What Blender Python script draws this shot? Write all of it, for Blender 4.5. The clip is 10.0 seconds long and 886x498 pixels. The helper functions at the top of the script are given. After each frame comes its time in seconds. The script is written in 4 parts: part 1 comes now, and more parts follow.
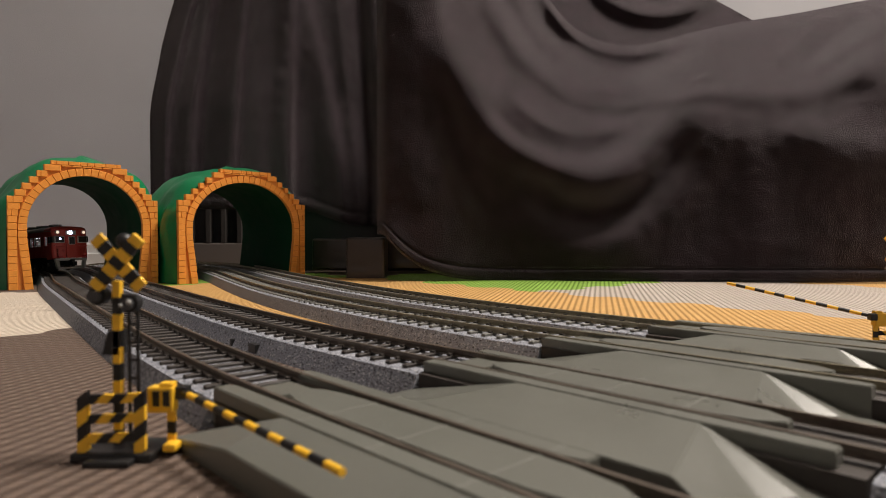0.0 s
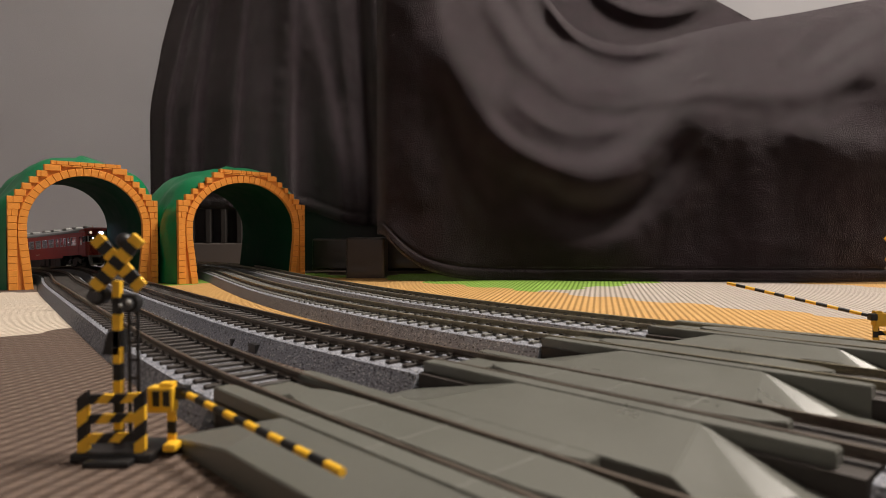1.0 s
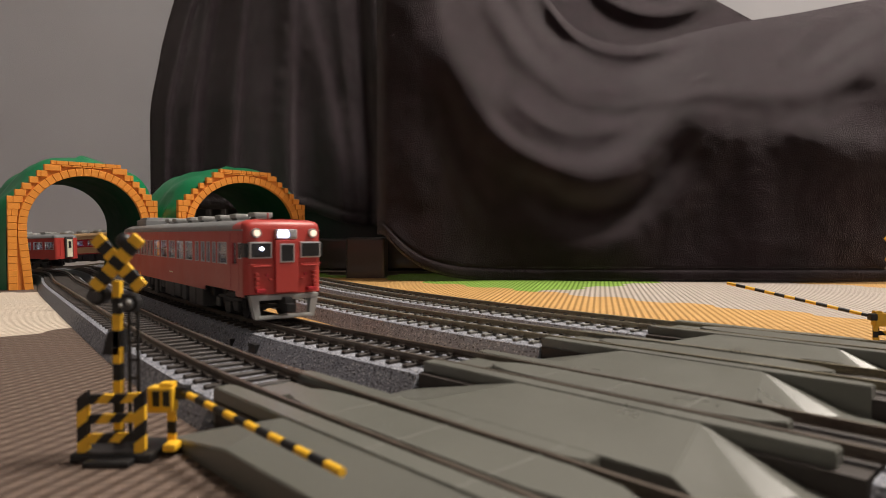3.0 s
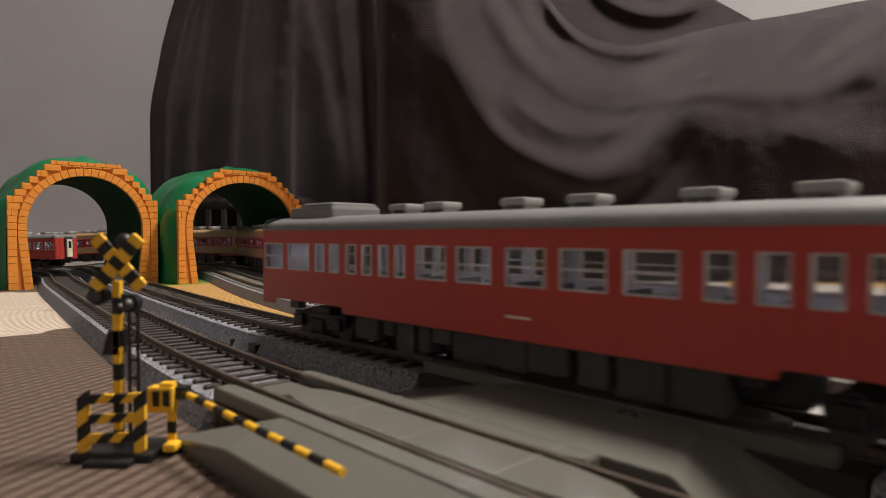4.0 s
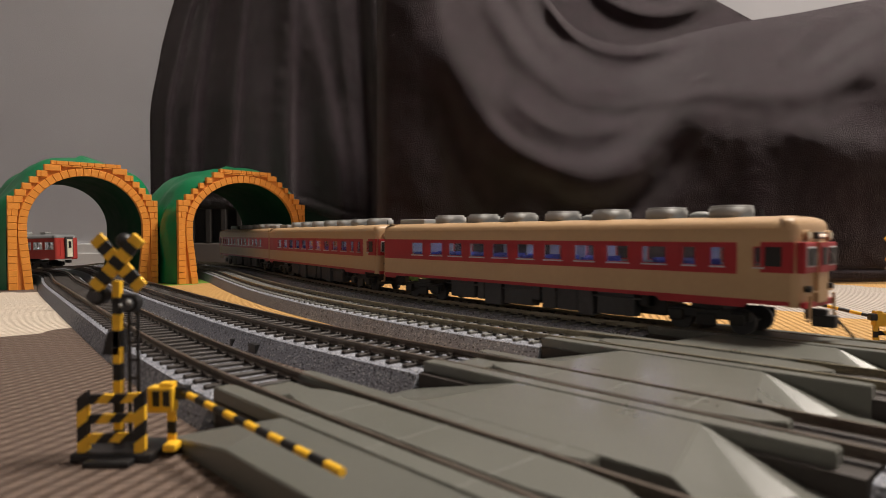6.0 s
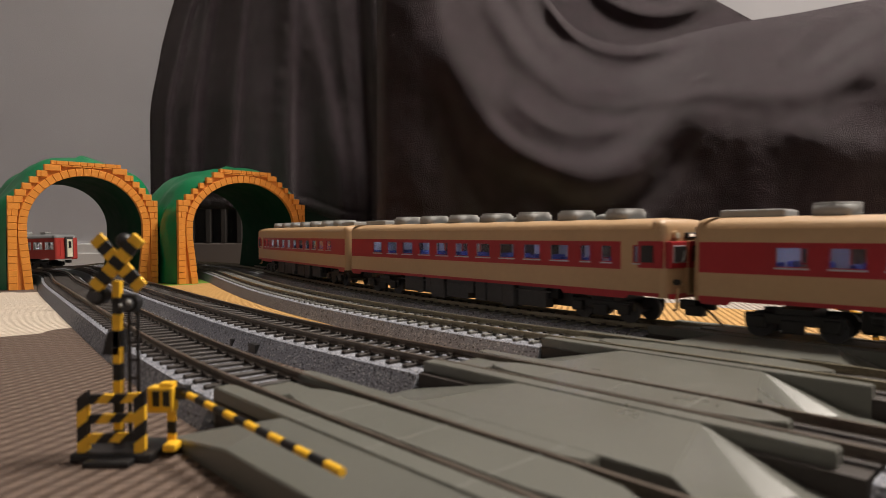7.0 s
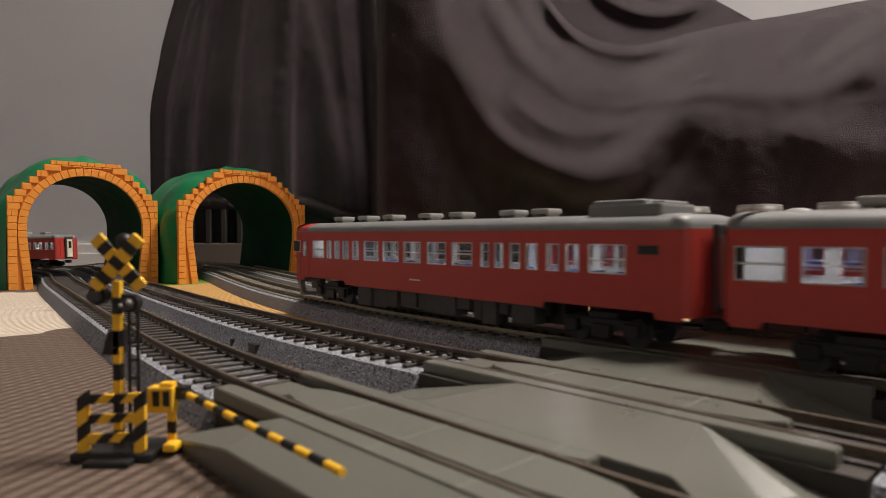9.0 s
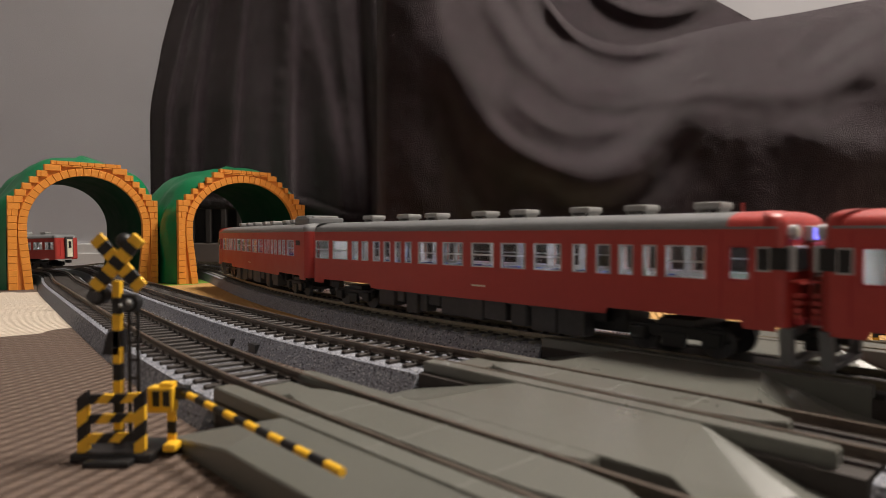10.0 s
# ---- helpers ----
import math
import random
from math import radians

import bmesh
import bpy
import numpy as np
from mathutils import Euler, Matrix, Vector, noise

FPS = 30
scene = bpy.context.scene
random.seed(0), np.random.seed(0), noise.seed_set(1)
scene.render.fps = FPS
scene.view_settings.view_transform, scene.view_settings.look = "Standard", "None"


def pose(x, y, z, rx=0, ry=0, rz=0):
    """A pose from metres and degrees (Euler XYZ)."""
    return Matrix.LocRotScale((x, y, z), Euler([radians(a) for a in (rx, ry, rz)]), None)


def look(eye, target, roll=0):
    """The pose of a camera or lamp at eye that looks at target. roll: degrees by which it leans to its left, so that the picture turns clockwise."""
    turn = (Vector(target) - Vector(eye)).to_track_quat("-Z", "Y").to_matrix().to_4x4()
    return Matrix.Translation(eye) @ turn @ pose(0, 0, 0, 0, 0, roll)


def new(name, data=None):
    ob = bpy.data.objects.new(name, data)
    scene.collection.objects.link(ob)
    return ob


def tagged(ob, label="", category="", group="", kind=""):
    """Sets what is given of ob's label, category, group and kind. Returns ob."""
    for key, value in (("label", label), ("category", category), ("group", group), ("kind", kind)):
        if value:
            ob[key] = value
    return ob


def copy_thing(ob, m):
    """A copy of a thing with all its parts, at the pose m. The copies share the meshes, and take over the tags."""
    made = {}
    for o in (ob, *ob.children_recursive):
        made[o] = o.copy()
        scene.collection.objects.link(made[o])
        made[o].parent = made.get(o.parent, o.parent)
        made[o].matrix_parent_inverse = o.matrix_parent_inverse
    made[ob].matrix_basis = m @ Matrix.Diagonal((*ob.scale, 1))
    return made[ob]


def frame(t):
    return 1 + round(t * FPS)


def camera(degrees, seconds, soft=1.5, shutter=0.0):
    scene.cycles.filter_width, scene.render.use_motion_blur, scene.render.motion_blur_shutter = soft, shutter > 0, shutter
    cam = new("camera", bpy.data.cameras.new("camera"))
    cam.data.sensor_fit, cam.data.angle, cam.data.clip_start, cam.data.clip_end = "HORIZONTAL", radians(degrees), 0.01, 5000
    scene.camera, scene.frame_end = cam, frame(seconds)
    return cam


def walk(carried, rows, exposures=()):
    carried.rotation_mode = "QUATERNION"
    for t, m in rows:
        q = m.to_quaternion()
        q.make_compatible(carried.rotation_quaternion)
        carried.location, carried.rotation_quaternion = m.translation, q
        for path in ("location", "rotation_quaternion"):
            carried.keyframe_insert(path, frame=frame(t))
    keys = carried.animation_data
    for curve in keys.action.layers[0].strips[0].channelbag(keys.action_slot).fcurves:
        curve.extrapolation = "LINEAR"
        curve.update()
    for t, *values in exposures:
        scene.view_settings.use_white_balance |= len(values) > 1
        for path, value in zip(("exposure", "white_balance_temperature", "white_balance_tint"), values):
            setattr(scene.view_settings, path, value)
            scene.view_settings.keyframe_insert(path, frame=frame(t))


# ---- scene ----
cam = camera(71.0, 10.0, soft=0.7, shutter=0.22)
EYE = (0, 0, 0.05)
cam.data.dof.use_dof, cam.data.dof.focus_distance, cam.data.dof.aperture_fstop = True, 0.50, 24
STILL = look(EYE, (0, 1.1, 0.05 - 0.025))
walk(cam, [(0, STILL), (10, STILL)], exposures=[(0, 0.0, 6500, 10), (10, 0.0, 6500, 10)])

# ---- world and lamp ----
world = bpy.data.worlds.new("world")
scene.world = world
world.use_nodes = True
world.node_tree.nodes["Background"].inputs[0].default_value = (0.9, 0.92, 1.0, 1)
world.node_tree.nodes["Background"].inputs[1].default_value = 0.05

lamp_data = bpy.data.lights.new("ceiling_light", "AREA")
lamp_data.shape, lamp_data.size, lamp_data.energy, lamp_data.color = "DISK", 0.75, 104, (1.0, 0.905, 0.80)
lamp = new("ceiling_light", lamp_data)
lamp.matrix_world = look((1.15, 0.60, 2.36), (1.15, 0.59, 0))


# ---- materials ----
def material(name, color, rough=0.5, metal=0.0, vary=0.15, scale=40.0, bump=0.0, fine=400.0, emit=0.0, spec=0.5, coat=0.0, relief=0.0006):
    m = bpy.data.materials.new(name)
    m.use_nodes = True
    nt = m.node_tree
    b = nt.nodes["Principled BSDF"]
    b.inputs["Roughness"].default_value, b.inputs["Metallic"].default_value = rough, metal
    b.inputs["Specular IOR Level"].default_value, b.inputs["Coat Weight"].default_value = spec, coat
    tc = nt.nodes.new("ShaderNodeTexCoord")
    big, small = nt.nodes.new("ShaderNodeTexNoise"), nt.nodes.new("ShaderNodeTexNoise")
    for n, s in ((big, scale), (small, fine)):
        n.inputs["Scale"].default_value, n.inputs["Detail"].default_value = s, 4
        nt.links.new(tc.outputs["Object"], n.inputs["Vector"])
    add = nt.nodes.new("ShaderNodeMath")
    add.operation = "ADD"
    nt.links.new(big.outputs["Fac"], add.inputs[0])
    nt.links.new(small.outputs["Fac"], add.inputs[1])
    ramp = nt.nodes.new("ShaderNodeMapRange")
    ramp.inputs["From Min"].default_value, ramp.inputs["From Max"].default_value = 0.6, 1.4
    ramp.inputs["To Min"].default_value, ramp.inputs["To Max"].default_value = 1 - vary, 1 + vary
    nt.links.new(add.outputs[0], ramp.inputs["Value"])
    mul = nt.nodes.new("ShaderNodeVectorMath")
    mul.operation = "SCALE"
    mul.inputs[0].default_value = color
    nt.links.new(ramp.outputs[0], mul.inputs["Scale"])
    nt.links.new(mul.outputs[0], b.inputs["Base Color"])
    rr = nt.nodes.new("ShaderNodeMapRange")
    rr.inputs["From Min"].default_value, rr.inputs["From Max"].default_value = 0.3, 0.7
    rr.inputs["To Min"].default_value, rr.inputs["To Max"].default_value = rough * 0.85, min(1, rough * 1.15)
    nt.links.new(big.outputs["Fac"], rr.inputs["Value"])
    nt.links.new(rr.outputs[0], b.inputs["Roughness"])
    if bump:
        bp = nt.nodes.new("ShaderNodeBump")
        bp.inputs["Strength"].default_value, bp.inputs["Distance"].default_value = bump, relief
        nt.links.new(small.outputs["Fac"], bp.inputs["Height"])
        nt.links.new(bp.outputs[0], b.inputs["Normal"])
    if emit:
        b.inputs["Emission Color"].default_value = (*color, 1)
        b.inputs["Emission Strength"].default_value = emit
    return m


def speckled(name, base, dark, light):
    """Moulded ballast: grey grain with dark and pale specks."""
    m = material(name, base, 0.85, vary=0.12, scale=60, bump=0.9, fine=1400)
    nt = m.node_tree
    b = nt.nodes["Principled BSDF"]
    tc = nt.nodes["Texture Coordinate"]
    cell = nt.nodes.new("ShaderNodeTexVoronoi")
    cell.inputs["Scale"].default_value = 1500
    nt.links.new(tc.outputs["Object"], cell.inputs["Vector"])
    rgb = nt.nodes.new("ShaderNodeSeparateColor")
    nt.links.new(cell.outputs["Color"], rgb.inputs[0])
    ramp = nt.nodes.new("ShaderNodeValToRGB")
    ramp.color_ramp.interpolation = "CONSTANT"
    e = ramp.color_ramp.elements
    e[0].position, e[0].color = 0.0, (*dark, 1)
    e[1].position, e[1].color = 0.10, (*base, 1)
    for p, c in ((0.5, tuple(v * 0.88 for v in base)), (0.85, light)):
        n = e.new(p)
        n.color = (*c, 1)
    nt.links.new(rgb.outputs[0], ramp.inputs[0])
    nt.links.new(ramp.outputs[0], b.inputs["Base Color"])
    bp = nt.nodes.new("ShaderNodeBump")
    bp.inputs["Strength"].default_value, bp.inputs["Distance"].default_value = 0.7, 0.0005
    nt.links.new(cell.outputs["Distance"], bp.inputs["Height"])
    nt.links.new(bp.outputs[0], b.inputs["Normal"])
    return m


E1, E2 = Vector((-0.69, 0.724, 0)), Vector((0.79, 0.613, 0))


def foam(name, color):
    """EVA foam with an embossed weave of short grains, laid along the mats' edges."""
    m = material(name, color, 0.75, vary=0.08, scale=12, fine=900, spec=0.3)
    nt = m.node_tree
    b = nt.nodes["Principled BSDF"]
    tc = nt.nodes["Texture Coordinate"]
    waves = []
    for vec, period in ((E1, 0.0054), (E2, 0.0040)):
        dot = nt.nodes.new("ShaderNodeVectorMath")
        dot.operation = "DOT_PRODUCT"
        dot.inputs[1].default_value = vec * (2 * math.pi / period)
        nt.links.new(tc.outputs["Object"], dot.inputs[0])
        waves.append(dot)
    # every second row is shifted by half a grain
    row = nt.nodes.new("ShaderNodeMath")
    row.operation = "SINE"
    half = nt.nodes.new("ShaderNodeMath")
    half.operation = "MULTIPLY"
    half.inputs[1].default_value = 0.5
    nt.links.new(waves[1].outputs["Value"], half.inputs[0])
    sgn = nt.nodes.new("ShaderNodeMath")
    sgn.operation = "SINE"
    nt.links.new(half.outputs[0], sgn.inputs[0])
    sg = nt.nodes.new("ShaderNodeMath")
    sg.operation = "SIGN"
    nt.links.new(sgn.outputs[0], sg.inputs[0])
    sh = nt.nodes.new("ShaderNodeMath")
    sh.operation = "MULTIPLY_ADD"
    sh.inputs[1].default_value = math.pi / 2
    nt.links.new(sg.outputs[0], sh.inputs[0])
    nt.links.new(waves[0].outputs["Value"], sh.inputs[2])
    s1 = nt.nodes.new("ShaderNodeMath")
    s1.operation = "SINE"
    nt.links.new(sh.outputs[0], s1.inputs[0])
    ab = nt.nodes.new("ShaderNodeMath")
    ab.operation = "ABSOLUTE"
    nt.links.new(sgn.outputs[0], ab.inputs[0])
    hgt = nt.nodes.new("ShaderNodeMath")
    hgt.operation = "MULTIPLY"
    nt.links.new(s1.outputs[0], hgt.inputs[0])
    nt.links.new(ab.outputs[0], hgt.inputs[1])
    bp = nt.nodes.new("ShaderNodeBump")
    bp.inputs["Strength"].default_value, bp.inputs["Distance"].default_value = 1.0, 0.0012
    nt.links.new(hgt.outputs[0], bp.inputs["Height"])
    nt.links.new(bp.outputs[0], b.inputs["Normal"])
    return m


M = {
    # for unseen walls only: paler than the north wall, to bounce more fill
    "fill_wall": material("fill_bounce_wallpaper", (0.62, 0.62, 0.63), 0.9, vary=0.05, scale=8, bump=0.3, fine=500),
    "wall": material("wallpaper", (0.49, 0.49, 0.52), 0.9, vary=0.05, scale=8, bump=0.4, fine=500),
    "paint": material("white_paint", (0.74, 0.74, 0.74), 0.5, vary=0.04, scale=5),
    "floor": material("brown_floorboards", (0.20, 0.14, 0.10), 0.4, vary=0.2, scale=6),
    "brown": foam("brown_foam", (0.150, 0.106, 0.083)),
    "cream": foam("cream_foam", (0.70, 0.60, 0.49)),
    "orange": foam("orange_foam", (0.58, 0.335, 0.115)),
    "green": foam("green_foam", (0.21, 0.37, 0.05)),
    "pale": foam("pale_foam", (0.46, 0.40, 0.35)),
    "ballast": speckled("moulded_ballast", (0.262, 0.272, 0.312), (0.08, 0.08, 0.09), (0.42, 0.43, 0.47)),
    "rail_olive": material("olive_weathered_rail", (0.27, 0.24, 0.17), 0.4, metal=0.6, vary=0.3, scale=120, fine=900),
    "rail": material("weathered_rail", (0.15, 0.122, 0.098), 0.38, metal=0.6, vary=0.3, scale=120, fine=900),
    "sleeper": material("dark_sleeper", (0.035, 0.027, 0.023), 0.6, vary=0.25, scale=200, fine=900),
    "sleeper_grey": material("grey_sleeper", (0.16, 0.155, 0.14), 0.7, vary=0.25, scale=200, fine=900),
    "seam": material("pale_moulding_line", (0.21, 0.21, 0.19), 0.4, vary=0.1, scale=90),
    "plate": material("grey_crossing_plastic", (0.142, 0.144, 0.126), 0.32, vary=0.05, scale=60, fine=1500, bump=0.05),
    "brick": material("orange_brick_plastic", (0.80, 0.30, 0.042), 0.5, vary=0.07, scale=90, fine=900, bump=0.15),
    "mortar": material("orange_mortar_plastic", (0.66, 0.23, 0.033), 0.6, vary=0.1, scale=90),
    # the shell's green plastic again, darkened to carry the shade inside the tunnels
    "lining": material("shaded_green_inner_plastic", (0.003, 0.055, 0.024), 0.75, vary=0.15, scale=50, fine=500, spec=0.12),
    "shell": material("green_tunnel_plastic", (0.004, 0.20, 0.075), 0.36, vary=0.12, scale=50, fine=500, bump=0.1),
    "fleece": material("charcoal_fleece", (0.0200, 0.0131, 0.0166), 0.95, vary=0.75, scale=30, bump=1.0, fine=900, spec=0.10, relief=0.0024),
    "red": material("red_train_paint", (0.47, 0.052, 0.042), 0.38, vary=0.05, scale=60),
    "dark_red": material("crimson_train_paint", (0.38, 0.016, 0.024), 0.4, vary=0.05, scale=60),
    "beige": material("cream_train_paint", (0.52, 0.335, 0.18), 0.42, vary=0.05, scale=60),
    "roof": material("grey_roof_paint", (0.20, 0.205, 0.21), 0.42, vary=0.1, scale=90),
    "vent": material("pale_grey_vent_plastic", (0.33, 0.33, 0.32), 0.55, vary=0.08, scale=150),
    "black": material("black_plastic", (0.012, 0.012, 0.013), 0.45, vary=0.2, scale=100),
    "under": material("dark_grey_underframe", (0.055, 0.055, 0.058), 0.6, vary=0.2, scale=120),
    "steel": material("bright_wheel_metal", (0.45, 0.45, 0.46), 0.3, metal=1.0, vary=0.1),
    "silver": material("silver_window_frame", (0.55, 0.55, 0.56), 0.35, metal=0.6, vary=0.1),
    "seat": material("blue_seat_plastic", (0.035, 0.05, 0.24), 0.6, vary=0.1),
    "inside": material("pale_interior_plastic", (0.36, 0.34, 0.31), 0.7, vary=0.1),
    "shelf": material("grey_brown_shelf_board", (0.13, 0.11, 0.10), 0.6, vary=0.1, scale=20),
    "ivory": material("ivory_door_paint", (0.75, 0.70, 0.55), 0.5, vary=0.05),
    "yellow": material("yellow_signal_plastic", (0.92, 0.52, 0.03), 0.4, vary=0.06, scale=200),
    "shelf_frame": material("dark_shelf_frame", (0.035, 0.030, 0.028), 0.6, vary=0.2, scale=60),
    "wood": material("dark_brown_sofa_leg", (0.026, 0.014, 0.010), 0.35, vary=0.25, scale=25, coat=0.3),
    "glow": material("white_led_glow", (0.85, 0.9, 1.0), 0.5, emit=14.0),
    "warm_glow": material("warm_lamp_glow", (1.0, 0.76, 0.58), 0.5, emit=0.9),
    "cool_glow": material("blue_white_led_glow", (0.66, 0.70, 1.0), 0.5, emit=9.0),
    "violet_glow": material("violet_led_glow", (0.25, 0.24, 1.0), 0.5, emit=2.2),
    "strip": material("cabin_light_strip", (0.92, 0.93, 1.0), 0.5, emit=45.0),
    "dim_strip": material("dim_cabin_light_strip", (0.80, 0.78, 1.0), 0.5, emit=15.0),
    "blue_strip": material("blue_cabin_light_strip", (0.58, 0.58, 1.0), 0.5, emit=22.0),
}
fb = M["fleece"].node_tree.nodes["Principled BSDF"]
fb.inputs["Sheen Weight"].default_value, fb.inputs["Sheen Roughness"].default_value = 0.38, 0.45
fb.inputs["Sheen Tint"].default_value = (0.72, 0.66, 0.70, 1)
glass = bpy.data.materials.new("window_glazing")
glass.use_nodes = True
gb = glass.node_tree.nodes["Principled BSDF"]
gb.inputs["Base Color"].default_value = (0.85, 0.87, 0.9, 1)
gb.inputs["Roughness"].default_value, gb.inputs["IOR"].default_value = 0.04, 1.45
gb.inputs["Transmission Weight"].default_value = 1.0
M["glass"] = glass


# ---- mesh tools ----
def mesh_of(name, bm, mat, smooth=False):
    me = bpy.data.meshes.new(name)
    bmesh.ops.recalc_face_normals(bm, faces=bm.faces)
    for fc in bm.faces:
        fc.smooth = smooth
    bm.to_mesh(me)
    bm.free()
    me.materials.append(M[mat] if isinstance(mat, str) else mat)
    return me


def part(name, bm, mat, parent, label="", smooth=False):
    ob = new(name, mesh_of(name, bm, mat, smooth))
    ob.parent = parent
    if label:
        tagged(ob, label)
    return ob


def shared(name, me, parent, m):
    ob = new(name, me)
    ob.parent = parent
    ob.matrix_basis = m
    return ob


def thing(name, label, category, group="", kind=""):
    ob = new(name)
    ob.empty_display_size = 0.02
    return tagged(ob, label, category, group, kind)


def box(bm, x0, x1, y0, y1, z0, z1, bevel=0.0, m=None, seg=2):
    r = bmesh.ops.create_cube(bm, size=1)
    vs = r["verts"]
    for v in vs:
        v.co = Vector((x0 + (v.co.x + 0.5) * (x1 - x0), y0 + (v.co.y + 0.5) * (y1 - y0), z0 + (v.co.z + 0.5) * (z1 - z0)))
    if bevel:
        es = list({e for v in vs for e in v.link_edges})
        r = bmesh.ops.bevel(bm, geom=es, offset=bevel, segments=seg, affect="EDGES", profile=0.6)
        vs = list({v for fc in r["faces"] for v in fc.verts} | {v for v in vs if v.is_valid})
    if m is not None:
        bmesh.ops.transform(bm, matrix=m, verts=vs)
    return bm


def cyl(bm, a, b, r, n=12, r2=None):
    a, b = Vector(a), Vector(b)
    d = b - a
    m = Matrix.Translation((a + b) / 2) @ d.to_track_quat("Z", "Y").to_matrix().to_4x4()
    bmesh.ops.create_cone(bm, cap_ends=True, segments=n, radius1=r, radius2=r if r2 is None else r2, depth=d.length, matrix=m)
    return bm


def ball(bm, c, r, sx=1, sy=1, sz=1):
    bmesh.ops.create_uvsphere(bm, u_segments=14, v_segments=8, radius=r, matrix=Matrix.Translation(c) @ Matrix.Diagonal((sx, sy, sz, 1)))
    return bm


def B():
    return bmesh.new()


def boxed(*a, **k):
    return box(B(), *a, **k)


def prism(bm, outline, z0, z1, m=None):
    """A solid of that outline, a list of (x, y), from z0 to z1."""
    lo = [bm.verts.new((x, y, z0)) for x, y in outline]
    hi = [bm.verts.new((x, y, z1)) for x, y in outline]
    n = len(outline)
    bm.faces.new(hi)
    bm.faces.new(lo[::-1])
    for i in range(n):
        bm.faces.new((lo[i], lo[(i + 1) % n], hi[(i + 1) % n], hi[i]))
    if m is not None:
        bmesh.ops.transform(bm, matrix=m, verts=lo + hi)
    return bm


def patch(rows):
    """A sheet of quads through rows of points."""
    bm = B()
    grid = [[bm.verts.new(p) for p in r] for r in rows]
    for a, b in zip(grid, grid[1:]):
        for i in range(len(a) - 1):
            bm.faces.new((a[i], a[i + 1], b[i + 1], b[i]))
    return bm


# ---- the room ----
def slab(name, x0, x1, y0, y1, z0, z1, mat, label):
    ob = new(name, mesh_of(name, boxed(x0, x1, y0, y1, z0, z1), mat))
    return tagged(ob, label, name.split("_")[0], kind="structure")


WALL = 1.16
slab("floor", -3.6, 3.6, -2.2, WALL, -0.06, -0.0105, "floor", "brown wooden floor under the play mats")
slab("wall_north", -3.6, 3.6, WALL, WALL + 0.1, -0.06, 2.42, "wall", "plain grey papered wall behind the sofa")
# three unseen walls, added to close the room and throw light back
slab("wall_south", -3.6, 3.6, -2.3, -2.2, -0.06, 2.42, "fill_wall", "unseen wall behind the camera, made pale to bounce fill light")
slab("wall_west", -3.7, -3.6, -2.2, WALL, -0.06, 2.42, "fill_wall", "unseen wall, made pale to bounce fill light")
slab("wall_east", 3.6, 3.7, -2.2, WALL, -0.06, 2.42, "fill_wall", "unseen wall, made pale to bounce fill light")
slab("ceiling", -3.7, 3.7, -2.3, WALL + 0.1, 2.42, 2.52, "paint", "plain white ceiling")
sk = B()
box(sk, -3.6, 3.6, WALL - 0.009, WALL, -0.0105, 0.034, bevel=0.002)
box(sk, -3.6, 3.6, WALL - 0.012, WALL - 0.009, -0.0105, 0.016, bevel=0.001)
tagged(new("baseboard", mesh_of("baseboard", sk, "paint")), "white painted baseboard along the grey wall", "baseboard", kind="structure")

# ---- foam mats ----
TILE, CORNER = 0.275, Vector((0.085, 0.546, 0))


def tooth_line(k, along, n=9):
    """The wavy joint between two mats: offsets along one edge of the grid."""
    out = []
    step = TILE / n
    for i in range(n):
        sgn = 1 if (i + k) % 2 else -1
        for u, w in ((0.0, 0.25), (0.12, 0.8), (0.30, 1.0), (0.70, 1.0), (0.88, 0.8)):
            out.append(((i + u) * step, sgn * 0.0065 * w * (1 if along else -1)))
    return out


def mat_outline(i, j):
    pts = []
    for off, w in tooth_line(i + 2 * j, True):
        pts.append((i * TILE + off, j * TILE + w))
    for off, w in tooth_line(2 * i + 2 + j, False):
        pts.append(((i + 1) * TILE + w, j * TILE + off))
    top = [(i * TILE + off, (j + 1) * TILE + w) for off, w in tooth_line(i + 2 * (j + 1), True)]
    pts += [((i + 1) * TILE, (j + 1) * TILE)] + top[::-1]
    left = [(i * TILE + w, j * TILE + off) for off, w in tooth_line(2 * i + j, False)]
    return pts + left[::-1][:-1]


MAT_COLOURS = {(0, -2): "cream", (0, -1): "orange", (0, 0): "green", (-1, 0): "pale", (-1, -1): "orange", (-1, 1): "orange", (-2, 0): "brown", (-2, -1): "brown",
               (1, -1): "green", (1, 0): "brown", (1, -2): "brown", (0, -3): "pale"}
for i in range(-4, 3):
    for j in range(-4, 3):
        c = MAT_COLOURS.get((i, j), "brown")
        mid = CORNER + E1 * (i + 0.5) * TILE + E2 * (j + 0.5) * TILE
        if mid.y > 0.95 or mid.y < -0.6 or abs(mid.x) > 1.0 or (mid.x < -0.45 and mid.y > 0.66):
            continue
        pts = [CORNER + E1 * a + E2 * b for a, b in mat_outline(i, j)]
        bm = prism(B(), [(p.x, p.y) for p in pts], -0.0100, 0.0)
        names = {"brown": "dark brown", "cream": "cream", "orange": "orange", "green": "bright green", "pale": "pale beige"}
        tagged(new("foam_mat", mesh_of("foam_mat", bm, c)), names[c] + " interlocking foam play mat with embossed weave", "play mat", "foam mats on the floor")

